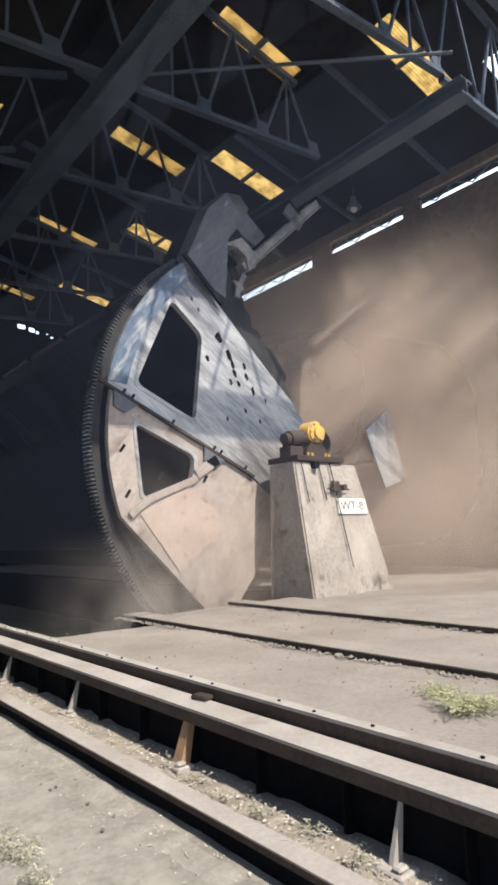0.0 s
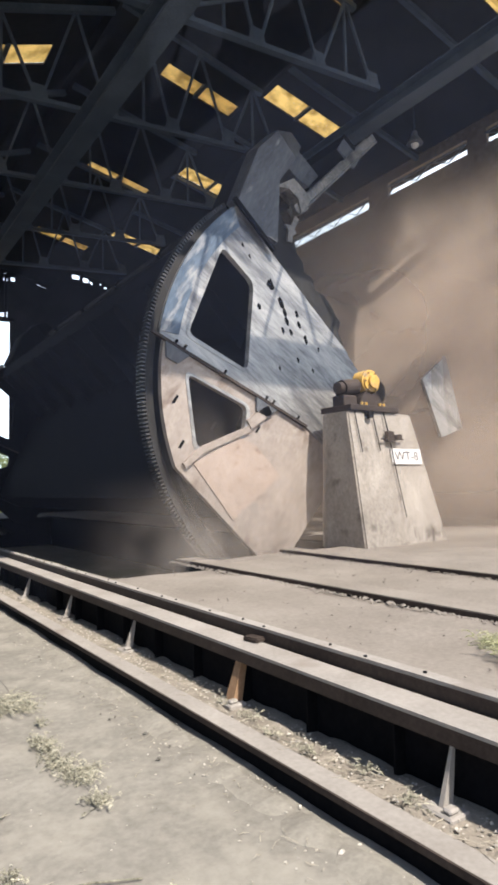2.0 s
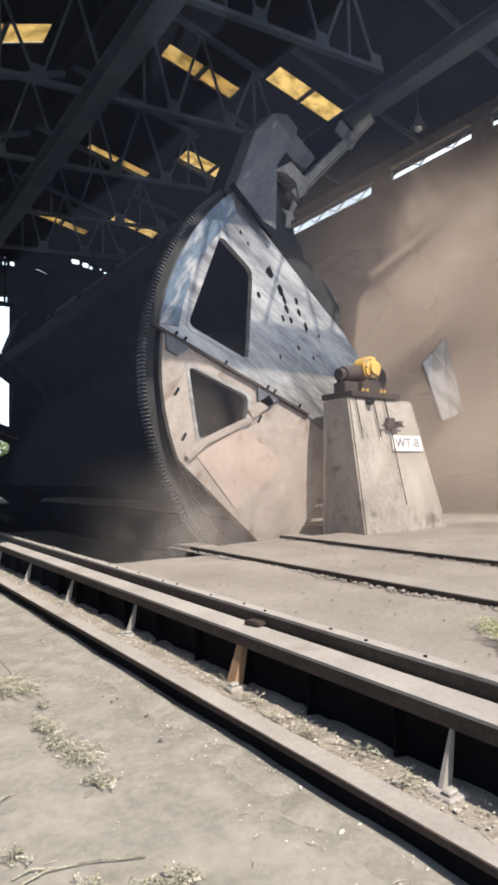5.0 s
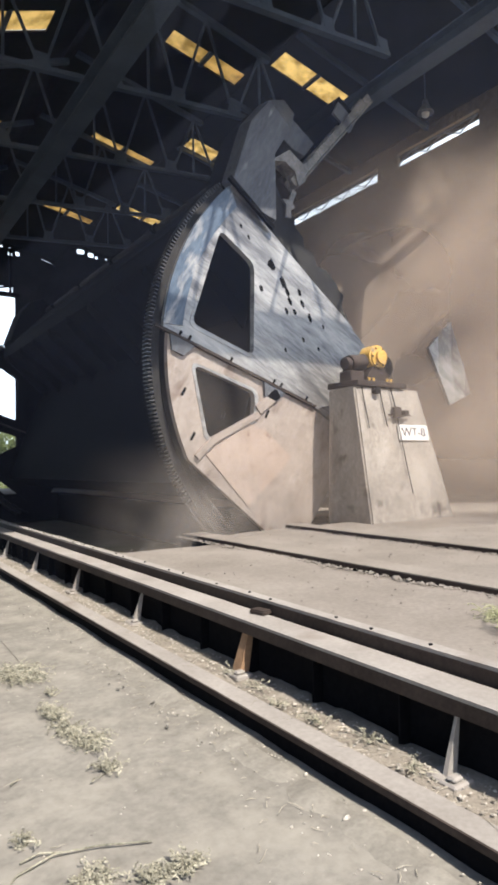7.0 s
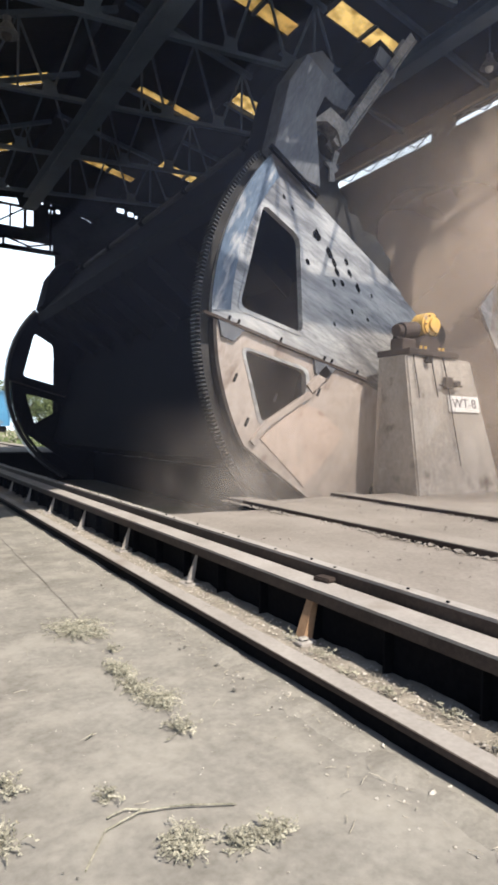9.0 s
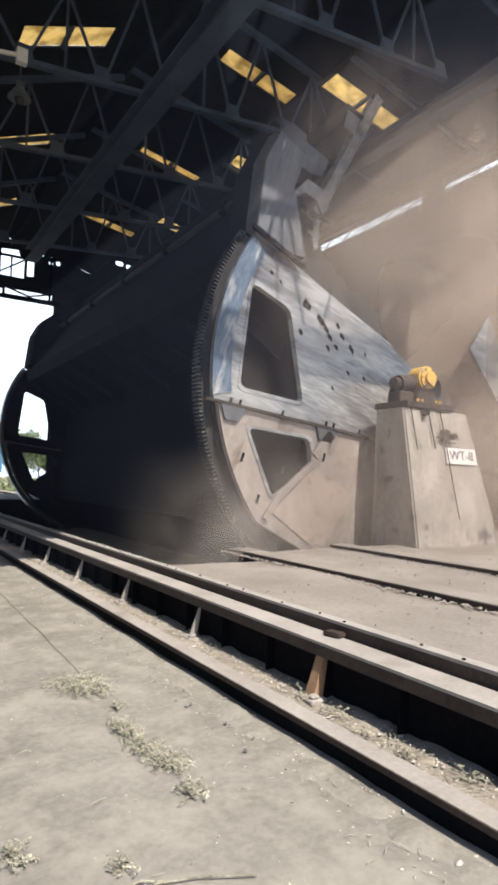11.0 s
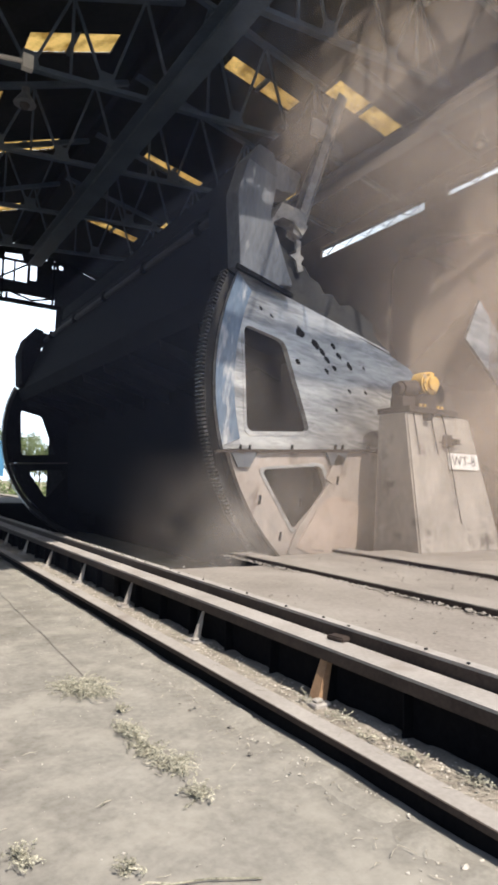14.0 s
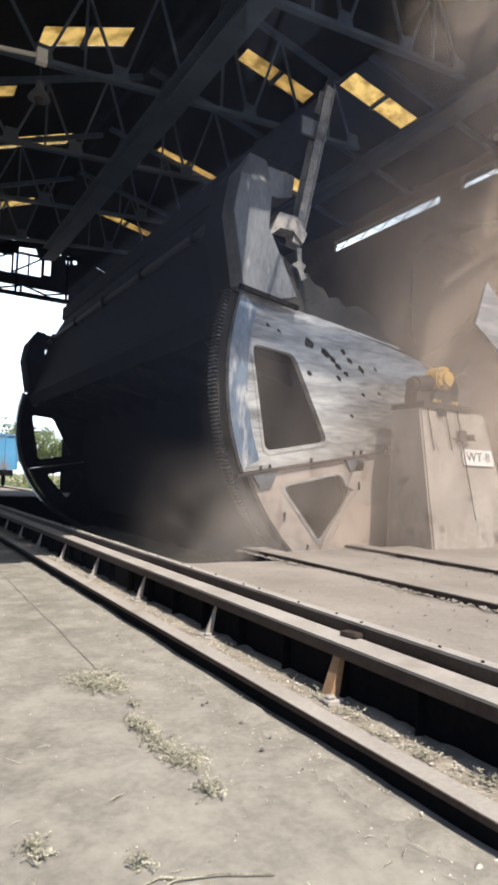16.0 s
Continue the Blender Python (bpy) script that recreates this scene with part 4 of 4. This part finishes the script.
def tree(seed, h, spread):
    rnd = random.Random(seed)
    e = tagged(new("tree"), "leafy green tree standing far beyond the shed", "tree", "far trees")
    bm = bmesh.new()
    rod(bm, (0, 0, -0.3), (0.1, 0, h * 0.45), h * 0.028, 8, h * 0.018)
    limbs = []
    for i in range(7):
        a, z = i * 2.4 + rnd.random(), h * (0.3 + 0.06 * i)
        q = Vector((math.cos(a) * spread * 0.6, math.sin(a) * spread * 0.6, z + h * 0.25))
        rod(bm, (0.05, 0, z * 0.9), q, h * 0.012, 6, h * 0.004)
        limbs.append(q)
    part("trunk", bm, BARK, e)
    vs, fs = [], []
    for q in limbs + [Vector((0, 0, h * 0.85))]:
        for c in range(16):
            cc = q + Vector((rnd.gauss(0, spread * 0.22), rnd.gauss(0, spread * 0.22), rnd.gauss(0, h * 0.075)))
            for k in range(16):
                p = cc + Vector((rnd.gauss(0, 0.32), rnd.gauss(0, 0.32), rnd.gauss(0, 0.25)))
                u = Vector((rnd.gauss(0, 1), rnd.gauss(0, 1), rnd.gauss(0, 1))).normalized() * 0.17
                v = u.orthogonal().normalized() * 0.10
                o = len(vs)
                vs += [p - u, p + v, p + u, p - v]
                fs.append((o, o + 1, o + 2, o + 3))
    me = bpy.data.meshes.new("crown")
    me.from_pydata([tuple(v) for v in vs], [], fs)
    me.materials.append(LEAF)
    c = new("crown", me)
    c.parent = e
    return e


tr_a, tr_b = tree(1, 7.5, 3.4), tree(2, 6.0, 3.0)
tr_a.matrix_basis, tr_b.matrix_basis = pose(14.5, 74, -0.6), pose(19.5, 76, -0.6, 0, 0, 60)
for k, (x, y, a) in enumerate(((9.5, 80, 40), (24.0, 78, 130), (17.0, 86, 200), (28.5, 84, 20), (4.5, 88, 300), (22.0, 92, 250))):
    copy_thing((tr_a, tr_b)[k % 2], pose(x, y, -0.6, 0, 0, a))


def bushes():
    rnd = random.Random(7)
    vs, fs = [], []
    for i in range(9000):
        p = Vector((rnd.uniform(-6, 40), 66 + rnd.gauss(0, 1.5), -0.6 + abs(rnd.gauss(0, 0.8))))
        u = Vector((rnd.gauss(0, 1), rnd.gauss(0, 1), rnd.gauss(0, 1))).normalized() * 0.16
        v = u.orthogonal().normalized() * 0.10
        o = len(vs)
        vs += [tuple(p - u), tuple(p + v), tuple(p + u), tuple(p - v)]
        fs.append((o, o + 1, o + 2, o + 3))
    me = bpy.data.meshes.new("bushes")
    me.from_pydata(vs, [], fs)
    me.materials.append(LEAF)
    tagged(new("bushes", me), "low green scrub along the far edge of the yard", "bushes", kind="stuff")


bushes()


# ---------- small things on the apron ----------
def weed(x, y, z, rx, ry, n, mat, seed, height=0.045, label="dry grey-green weed growing from a crack in the concrete"):
    rnd = random.Random(seed)
    e = tagged(new("weed"), label, "weed", "weeds")
    e.location = (x, y, z)
    bm = bmesh.new()
    vs, fs = [], []
    n = int(n * 5)
    rx, ry = rx * 1.15, ry * 1.15
    count = max(9, n // 14)
    for i in range(count):
        a, far = rnd.random() * 6.28, rnd.uniform(0.35, 1.15)
        p = Vector((rnd.gauss(0, rx * 0.22), rnd.gauss(0, ry * 0.22), 0))
        tip = p + Vector((math.cos(a) * rx * far, math.sin(a) * ry * far, 0))
        bend = Vector((rnd.gauss(0, 0.02), rnd.gauss(0, 0.02), height * rnd.uniform(0.3, 1.0)))
        prev = p
        for k in range(1, 5):
            t = k / 4
            q = p.lerp(tip, t) + bend * math.sin(t * 2.4)
            rod(bm, prev, q, 0.0016, 4, 0.0012)
            for m in range(max(2, n // count // 4)):
                c = prev.lerp(q, rnd.random()) + Vector((rnd.gauss(0, 0.006), rnd.gauss(0, 0.006), abs(rnd.gauss(0, 0.005))))
                u = Vector((rnd.gauss(0, 1), rnd.gauss(0, 1), rnd.gauss(0, 0.35))).normalized() * rnd.uniform(0.004, 0.0095)
                v = u.orthogonal().normalized() * rnd.uniform(0.002, 0.0042)
                o = len(vs)
                vs += [tuple(c - u), tuple(c + v), tuple(c + u), tuple(c - v)]
                fs.append((o, o + 1, o + 2, o + 3))
            prev = q
    tagged(part("stem_tangle", bm, mat, e), kind="stuff")
    me = bpy.data.meshes.new("foliage")
    me.from_pydata(vs, [], fs)
    me.materials.append(mat)
    c = tagged(new("foliage", me), kind="stuff")
    c.parent = e
    return e


for k, (x, y, rx, ry, n) in enumerate(((1.33, 4.13, 0.17, 0.24, 420), (1.42, 3.98, 0.10, 0.12, 160), (1.36, 3.30, 0.07, 0.16, 200), (1.36, 3.02, 0.07, 0.14, 180),
                                       (1.40, 2.80, 0.09, 0.12, 230), (1.37, 2.50, 0.06, 0.06, 90), (0.60, 2.38, 0.05, 0.10, 70), (0.52, 2.05, 0.05, 0.10, 70),
                                       (0.90, 2.15, 0.04, 0.05, 40), (1.04, 1.76, 0.07, 0.08, 240), (1.22, 1.66, 0.06, 0.05, 120), (1.33, 1.66, 0.07, 0.05, 130),
                                       (1.44, 3.62, 0.03, 0.05, 40))):
    weed(x, y, 0.0, rx, ry, n, WEED, 40 + k)
weed(3.40, 1.62, FLOOR + 0.02, 0.17, 0.20, 420, GRASS, 70, 0.07, "pale green grass tuft growing in the dust by the rail")
weed(3.56, 1.92, FLOOR + 0.02, 0.10, 0.10, 120, GRASS, 71, 0.05, "pale green grass tuft growing in the dust by the rail")
for k in range(6):
    weed(2.33 + 0.05 * math.sin(k * 1.7), 1.5 + 0.30 * k, 0.115, 0.05, 0.09, 26, WEED, 80 + k, 0.035, "dry straw lying on the gravel strip")


def joint():
    rnd = random.Random(5)
    bm = bmesh.new()
    prev = None
    for i in range(85):
        y = 4.2 + 0.085 * i
        x = 1.435 + 0.02 * noise.noise(Vector((y * 1.3, 2, 0))) + 0.006 * rnd.random() + 0.018 * max(0, y - 4)
        w = 0.0015 + 0.003 * rnd.random()
        z = 0.0055 + 0.014 * noise.fractal(Vector((x * 1.6, y * 1.6, 3)), 0.8, 2.0, 4)
        cur = (bm.verts.new((x - w, y, z)), bm.verts.new((x + w, y, z)))
        if prev:
            bm.faces.new((prev[0], prev[1], cur[1], cur[0]))
        prev = cur
    tagged(part("floor_joint", bm, JOINT), "thin dark joint in the concrete apron", "joint", kind="structure")


joint()


def pebbles(name, label, mat, spots, seed):
    rnd = random.Random(seed)
    vs, fs = [], []
    for x, y, z, r in spots:
        o = len(vs)
        k = [r * rnd.uniform(0.6, 1.2) for _ in range(6)]
        for i, d in enumerate(((1, 0, 0), (0, 1, 0), (-1, 0, 0), (0, -1, 0), (0, 0, 0.7), (0, 0, -0.5))):
            vs.append((x + d[0] * k[i] + rnd.gauss(0, r * 0.2), y + d[1] * k[i] + rnd.gauss(0, r * 0.2), z + d[2] * k[i]))
        fs += [tuple(o + j for j in f) for f in ((0, 1, 4), (1, 2, 4), (2, 3, 4), (3, 0, 4), (1, 0, 5), (2, 1, 5), (3, 2, 5), (0, 3, 5))]
    me = bpy.data.meshes.new(name)
    me.from_pydata(vs, [], fs)
    me.materials.append(mat)
    return tagged(new(name, me), label, "pebbles", kind="stuff")


rnd = random.Random(29)
bm = bmesh.new()
last = None
for i in range(520):
    y = 0.3 + 0.02 * i
    crest = max(0.0, 0.016 + 0.03 * noise.noise(Vector((y * 1.7, 4, 0))) + 0.022 * noise.noise(Vector((y * 6.0, 9, 0))) + 0.008 * noise.noise(Vector((y * 17.0, 2, 0))))
    row = [bm.verts.new((1.80 + 0.255 * u + 0.02 * noise.noise(Vector((y * 3, u, 7))), y, -0.022 + (0.022 + crest) * math.sin(u * 1.75) ** 2
                         + 0.003 * noise.noise(Vector((y * 25, u * 6, 1))))) for u in (0, 0.2, 0.4, 0.6, 0.8, 0.9, 1.0)]
    if last:
        for k in range(6):
            bm.faces.new((last[k], last[k + 1], row[k + 1], row[k]))
    last = row
tagged(part("dust_drift", bm, DRIFT, smooth=True), "low uneven drift of dust along the kerb rail", "dust drift", kind="stuff")
pebbles("dark_clods", "small dark clods lying on the concrete apron", JOINT,
        [(rnd.uniform(1.75, 2.0), rnd.uniform(1.3, 6.5), 0.012, rnd.uniform(0.006, 0.016)) for _ in range(20)]
        + [(rnd.uniform(0.5, 1.9), rnd.uniform(1.3, 4.5), 0.010, rnd.uniform(0.004, 0.008)) for _ in range(10)], 33)


def straws(name, label, spots, seed):
    """Loose dry stalks, each a thin bent pair of rods lying on the surface."""
    rnd = random.Random(seed)
    bm = bmesh.new()
    for x, y, z, r in spots:
        a = rnd.random() * 6.28
        d = Vector((math.cos(a), math.sin(a), 0)) * r
        e = Vector((math.cos(a + rnd.gauss(0, 0.5)), math.sin(a + rnd.gauss(0, 0.5)), 0)) * r
        p = Vector((x, y, z))
        q = p + d + Vector((0, 0, rnd.uniform(0, 0.012)))
        rod(bm, p, q, 0.0016, 4, 0.0016)
        rod(bm, q, q + e, 0.0016, 4, 0.0008)
    return tagged(part(name, bm, STRAW), label, "straw", kind="stuff")


straws("straw", "loose pale straw lying on the gravel strip", [(rnd.uniform(2.24, 2.42), rnd.uniform(0.9, 5.2), 0.112, rnd.uniform(0.02, 0.06)) for _ in range(240)], 35)
straws("straw", "loose pale straw blown over the concrete apron",
       [(2.0 - abs(rnd.gauss(0, 0.16)), rnd.uniform(1.1, 4.4), 0.012, rnd.uniform(0.012, 0.03)) for _ in range(70)]
       + [(rnd.uniform(0.5, 1.9), rnd.uniform(1.2, 4.0), 0.010, rnd.uniform(0.015, 0.05)) for _ in range(26)], 37)

rnd = random.Random(11)
pebbles("chippings", "pale stone chippings scattered on the concrete apron", STONE,
        [(KERB - abs(rnd.gauss(0, 0.16)) - 0.01, rnd.uniform(0.6, 9), 0.004, rnd.uniform(0.003, 0.011)) for _ in range(520)]
        + [(rnd.uniform(-0.2, 2.1), rnd.uniform(0.8, 7), 0.004, rnd.uniform(0.002, 0.007)) for _ in range(420)]
        + [(1.99 + 0.05 * math.sin(i), 1.512 + 0.04 * math.cos(i * 2), 0.01, 0.016) for i in range(4)], 12)
pebbles("strip_gravel", "loose gravel on the strip beside the girder", STONE,
        [(rnd.uniform(2.24, 2.5), rnd.uniform(0.6, 10), 0.112, rnd.uniform(0.004, 0.012)) for _ in range(1300)], 13)
pebbles("dust_crumbs", "crumbled lumps of dust along the buried rails", DUSTFLOOR,
        [(4.07 - abs(rnd.gauss(0, 0.05)) - 0.005, rnd.uniform(0.6, 6.9), FLOOR + 0.02, rnd.uniform(0.006, 0.022)) for _ in range(700)]
        + [(5.74 - abs(rnd.gauss(0, 0.05)) - 0.005, rnd.uniform(1.2, 7.2), FLOOR + 0.02, rnd.uniform(0.006, 0.02)) for _ in range(360)]
        + [(rnd.uniform(2.8, 8), rnd.uniform(0.8, 6.6), FLOOR + 0.015, rnd.uniform(0.004, 0.016)) for _ in range(420)], 14)


def twig(points, label):
    bm = bmesh.new()
    for p, q in zip(points, points[1:]):
        rod(bm, p, q, 0.004, 6, 0.0033)
    tagged(part("twig", bm, WEED), label, "twig", "twigs")


twig([(0.72, 1.80, 0.012), (0.83, 1.95, 0.016), (0.97, 1.985, 0.022), (1.13, 1.94, 0.02), (1.30, 1.865, 0.012)], "long dry twig lying on the concrete")
twig([(0.86, 2.02, 0.012), (0.93, 2.03, 0.018), (1.0, 1.99, 0.016)], "short dry twig lying on the concrete")
twig([(0.965, 2.61, 0.010), (1.005, 2.645, 0.012)], "stub of dry wood lying on the concrete")


def pendant(x, y, z, top, glass):
    e = tagged(new("pendant_lamp"), "unlit bell-shaped factory lamp hanging under the roof", "lamp", "pendant lamps")
    bm = bmesh.new()
    rod(bm, (x, y, z + 0.28), (x, y, top), 0.012, 8)
    part("stem", bm, ROOFSTEEL, e)
    bm = bmesh.new()
    rod(bm, (x, y, z), (x, y, z + 0.2), 0.20, 20, 0.07)
    rod(bm, (x, y, z + 0.201), (x, y, z + 0.3), 0.07, 14)
    part("shade", bm, HOOKSTEEL, e)
    bm = bmesh.new()
    bmesh.ops.create_uvsphere(bm, u_segments=14, v_segments=8, radius=0.09, matrix=Matrix.Translation((x, y, z - 0.02)))
    part("bulb", bm, glass, e, smooth=True)


pendant(11.84, 9.07, 9.60, 11.3, SIGN)
pendant(2.07, 11.25, 8.10, 8.72, PIPESTEEL)
# added pale bar and box: a sunlit truss end put into paint
bm = bmesh.new()
bar(bm, (1.2, 11.12, 8.66), (2.0, 11.12, 8.80), 0.05, 0.06)
box(bm, 1.96, 2.14, 11.05, 11.18, 8.66, 8.92)
tagged(part("sunlit_chord_end", bm, SIGN), "pale bar and box standing in for a sunlit truss end", "conduit")

bm = bmesh.new()
rod(bm, (4.9, 7.62, 9.0), (8.6, 4.23, 9.0), 0.03, 8)
tagged(part("tie_rod", bm, ROOFSTEEL), "thin steel tie rod slung between the trusses", "tie rod")


# ---------- drifting dust ----------
def dust_material(name, strength, w, h, seed, lo, hi, size, colour=(0.66, 0.56, 0.47)):
    m = bpy.data.materials.new(name)
    m.use_nodes = True
    n, l = m.node_tree.nodes, m.node_tree.links
    n.remove(n["Principled BSDF"])
    co, sep = n.new("ShaderNodeTexCoord"), n.new("ShaderNodeSeparateXYZ")
    l.new(co.outputs["Object"], sep.inputs[0])

    def fade(out, half):
        a = n.new("ShaderNodeMath")
        a.operation = "ABSOLUTE"
        l.new(out, a.inputs[0])
        r = n.new("ShaderNodeMapRange")
        r.interpolation_type = "SMOOTHSTEP"
        r.inputs["From Min"].default_value, r.inputs["From Max"].default_value = half, half * 0.12
        l.new(a.outputs[0], r.inputs["Value"])
        return r.outputs[0]

    def times(a, b):
        k = n.new("ShaderNodeMath")
        k.operation = "MULTIPLY"
        for i, o in enumerate((a, b)):
            if isinstance(o, float):
                k.inputs[i].default_value = o
            else:
                l.new(o, k.inputs[i])
        return k.outputs[0]

    mp, t, r = n.new("ShaderNodeMapping"), n.new("ShaderNodeTexNoise"), n.new("ShaderNodeMapRange")
    mp.inputs["Location"].default_value = (seed * 3.7, seed * 1.3, seed * 2.1)
    l.new(co.outputs["Object"], mp.inputs["Vector"])
    l.new(mp.outputs[0], t.inputs["Vector"])
    t.inputs["Scale"].default_value, t.inputs["Detail"].default_value, t.inputs["Roughness"].default_value = size, 5, 0.5
    t.inputs["Distortion"].default_value = 0.6
    r.inputs["From Min"].default_value, r.inputs["From Max"].default_value = lo, hi
    r.interpolation_type = "SMOOTHSTEP"
    l.new(t.outputs["Fac"], r.inputs["Value"])
    alpha = times(times(times(fade(sep.outputs["X"], w / 2), fade(sep.outputs["Z"], h / 2)), r.outputs[0]), float(strength))
    df, tl, tp = n.new("ShaderNodeBsdfDiffuse"), n.new("ShaderNodeBsdfTranslucent"), n.new("ShaderNodeBsdfTransparent")
    df.inputs["Color"].default_value = tl.inputs["Color"].default_value = (*colour, 1)
    a, b = n.new("ShaderNodeMixShader"), n.new("ShaderNodeMixShader")
    a.inputs[0].default_value = 0.35
    l.new(df.outputs[0], a.inputs[1])
    l.new(tl.outputs[0], a.inputs[2])
    l.new(alpha, b.inputs[0])
    l.new(tp.outputs[0], b.inputs[1])
    l.new(a.outputs[0], b.inputs[2])
    l.new(b.outputs[0], n["Material Output"].inputs["Surface"])
    return m


CLOUDS = []


def dust_cloud(at, w, h, yaw, strength, seed, drift, lo=0.3, hi=0.62, size=0.5, billow=0.35, lean=0, colour=(0.66, 0.56, 0.47)):
    bm = bmesh.new()
    nx, nz = max(12, int(w * 5)), max(12, int(h * 5))
    g = [[None] * (nz + 1) for _ in range(nx + 1)]
    for i in range(nx + 1):
        for j in range(nz + 1):
            x, z = w * (i / nx - 0.5), h * (j / nz - 0.5)
            y = billow * noise.fractal(Vector((x * 0.7, z * 0.7, seed * 5.1)), 0.9, 2.0, 4)
            g[i][j] = bm.verts.new((x, y, z))
    for i in range(nx):
        for j in range(nz):
            bm.faces.new((g[i][j], g[i + 1][j], g[i + 1][j + 1], g[i][j + 1]))
    ob = part("dust_cloud", bm, dust_material("dust_%d" % seed, strength, w, h, seed, lo, hi, size, colour), smooth=True)
    tagged(ob, "drifting veil of pale dust and haze", "dust cloud", kind="stuff")
    CLOUDS.append((ob, at, yaw, lean, drift))
    return ob


BROWN = (0.58, 0.48, 0.40)


def veils(count, at, w, h, yaw, strength, seed, drift, gap=0.4, **more):
    """One body of dust: thin sheets behind one another, each with its own drift of billows."""
    thin = 1 - (1 - strength) ** (1 / count)
    side = Vector((-math.sin(radians(yaw)), math.cos(radians(yaw)), 0))
    return [dust_cloud(tuple(Vector(at) + side * gap * (k - (count - 1) / 2)), w, h, yaw, thin, seed + 20 * k, drift, billow=0.05, **more) for k in range(count)]


veils(3, (12.2, 8.2, 3.9), 8.6, 9.5, -37, 0.97, 1, (0.5, -0.37, 0.35), 0.3, lo=0.05, hi=0.40, size=0.3, colour=BROWN)
veils(3, (12.6, 6.8, 4.8), 7.2, 9.0, -37, 0.75, 2, (0.6, -0.45, 0.4), 0.28, lo=0.2, hi=0.6, size=0.33, colour=BROWN)
veils(3, (9.5, 8.25, 4.6), 6.5, 8.0, -37, 0.9, 3, (0.4, -0.3, 0.5), 0.22, lo=0.12, hi=0.5, size=0.35, colour=BROWN)
veils(2, (9.3, 5.0, 1.5), 9.0, 4.2, -15, 0.38, 4, (-1.2, 0.32, 0.1), 0.3, lo=0.15, hi=0.6, size=0.45, colour=BROWN)
veils(1, (6.8, 7.25, 1.1), 4.6, 3.2, 0, 0.16, 5, (-0.3, 0.0, 0.15), lo=0.2, hi=0.6, size=0.5, colour=BROWN)
veils(2, (4.35, 6.6, 0.55), 3.9, 2.5, 0, 0.55, 6, (-0.2, 0.0, 0.12), 0.3, lo=0.34, hi=0.66, size=0.8, colour=(0.44, 0.39, 0.35))
veils(1, (4.9, 7.05, 1.9), 2.6, 3.8, 0, 0.15, 7, (-0.2, 0.0, 0.5), lo=0.35, hi=0.65, size=0.6, colour=(0.55, 0.48, 0.42))
veils(3, (10.2, 6.75, 5.8), 6.6, 5.6, -37, 0.24, 8, (-0.8, 0.6, 0.4), 0.25, lo=0.25, hi=0.6, size=0.33, colour=BROWN)
# bluish haze sheet added to lift the blacks of the interior
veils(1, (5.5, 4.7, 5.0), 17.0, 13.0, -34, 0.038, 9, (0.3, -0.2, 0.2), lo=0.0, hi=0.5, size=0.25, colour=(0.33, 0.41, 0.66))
veils(3, (10.0, 4.05, 3.2), 6.2, 5.4, -37, 0.34, 10, (-2.0, 1.507, 0.4), 0.2, lo=0.2, hi=0.55, size=0.4, colour=BROWN)
veils(3, (12.6, 3.09, 8.2), 9.0, 9.0, -37, 0.28, 12, (-2.4, 1.808, 0.8), 0.3, lo=0.2, hi=0.55, size=0.25, colour=BROWN)

# a puff that rises past the clamp while the tippler turns back; it slides along its own sheet
puff = veils(2, (7.0, 4.75, 6.2), 5.2, 5.0, -37, 0.62, 14, None, 0.25, lo=0.2, hi=0.6, size=0.5, colour=BROWN)
PUFF = [(0, 4.8, 2.6), (6, 4.4, 3.0), (9, 1.2, 4.0), (11.5, -1.5, 5.2), (13, -1.9, 5.9), (14.5, -1.0, 7.0), (16, 0.4, 7.9)]


def motions():
    turn = [(0, -34.5), (1, -34.1), (2, -33.9), (2.5, -33.5), (3, -33.4), (3.5, -33.2), (4, -32.8), (4.5, -32.6), (5, -32.2), (6.2, -30.7), (7.5, -28.7), (8, -27.2), (8.5, -25.7), (9, -24.1),
            (10.2, -19.8), (11.5, -14.9), (12, -13.2), (12.5, -11.5), (13, -9.8), (13.5, -8.05), (14, -6.4), (14.5, -4.7), (15, -3.1), (15.5, -1.4), (16, 0.2)]
    for sheet in puff:
        x, y, _ = next(at for ob, at, *_ in CLOUDS if ob == sheet)
        walk(sheet, [(t, pose(x + 0.799 * d, y - 0.602 * d, z, 0, 0, -37)) for t, d, z in PUFF])
    for ob, at, yaw, lean, drift in CLOUDS:
        if drift is None:
            continue
        walk(ob, [(t, pose(at[0] + drift[0] * (t / 8 - 1), at[1] + drift[1] * (t / 8 - 1), at[2] + drift[2] * (t / 8 - 1), lean, 0, yaw)) for t in (0, 4, 8, 12, 16)])
    walk(tippler, [(t, pose(PX, 0, PZ, 0, -a, 0) @ pose(OFF[0], 0, OFF[1])) for t, a in turn])


motions()
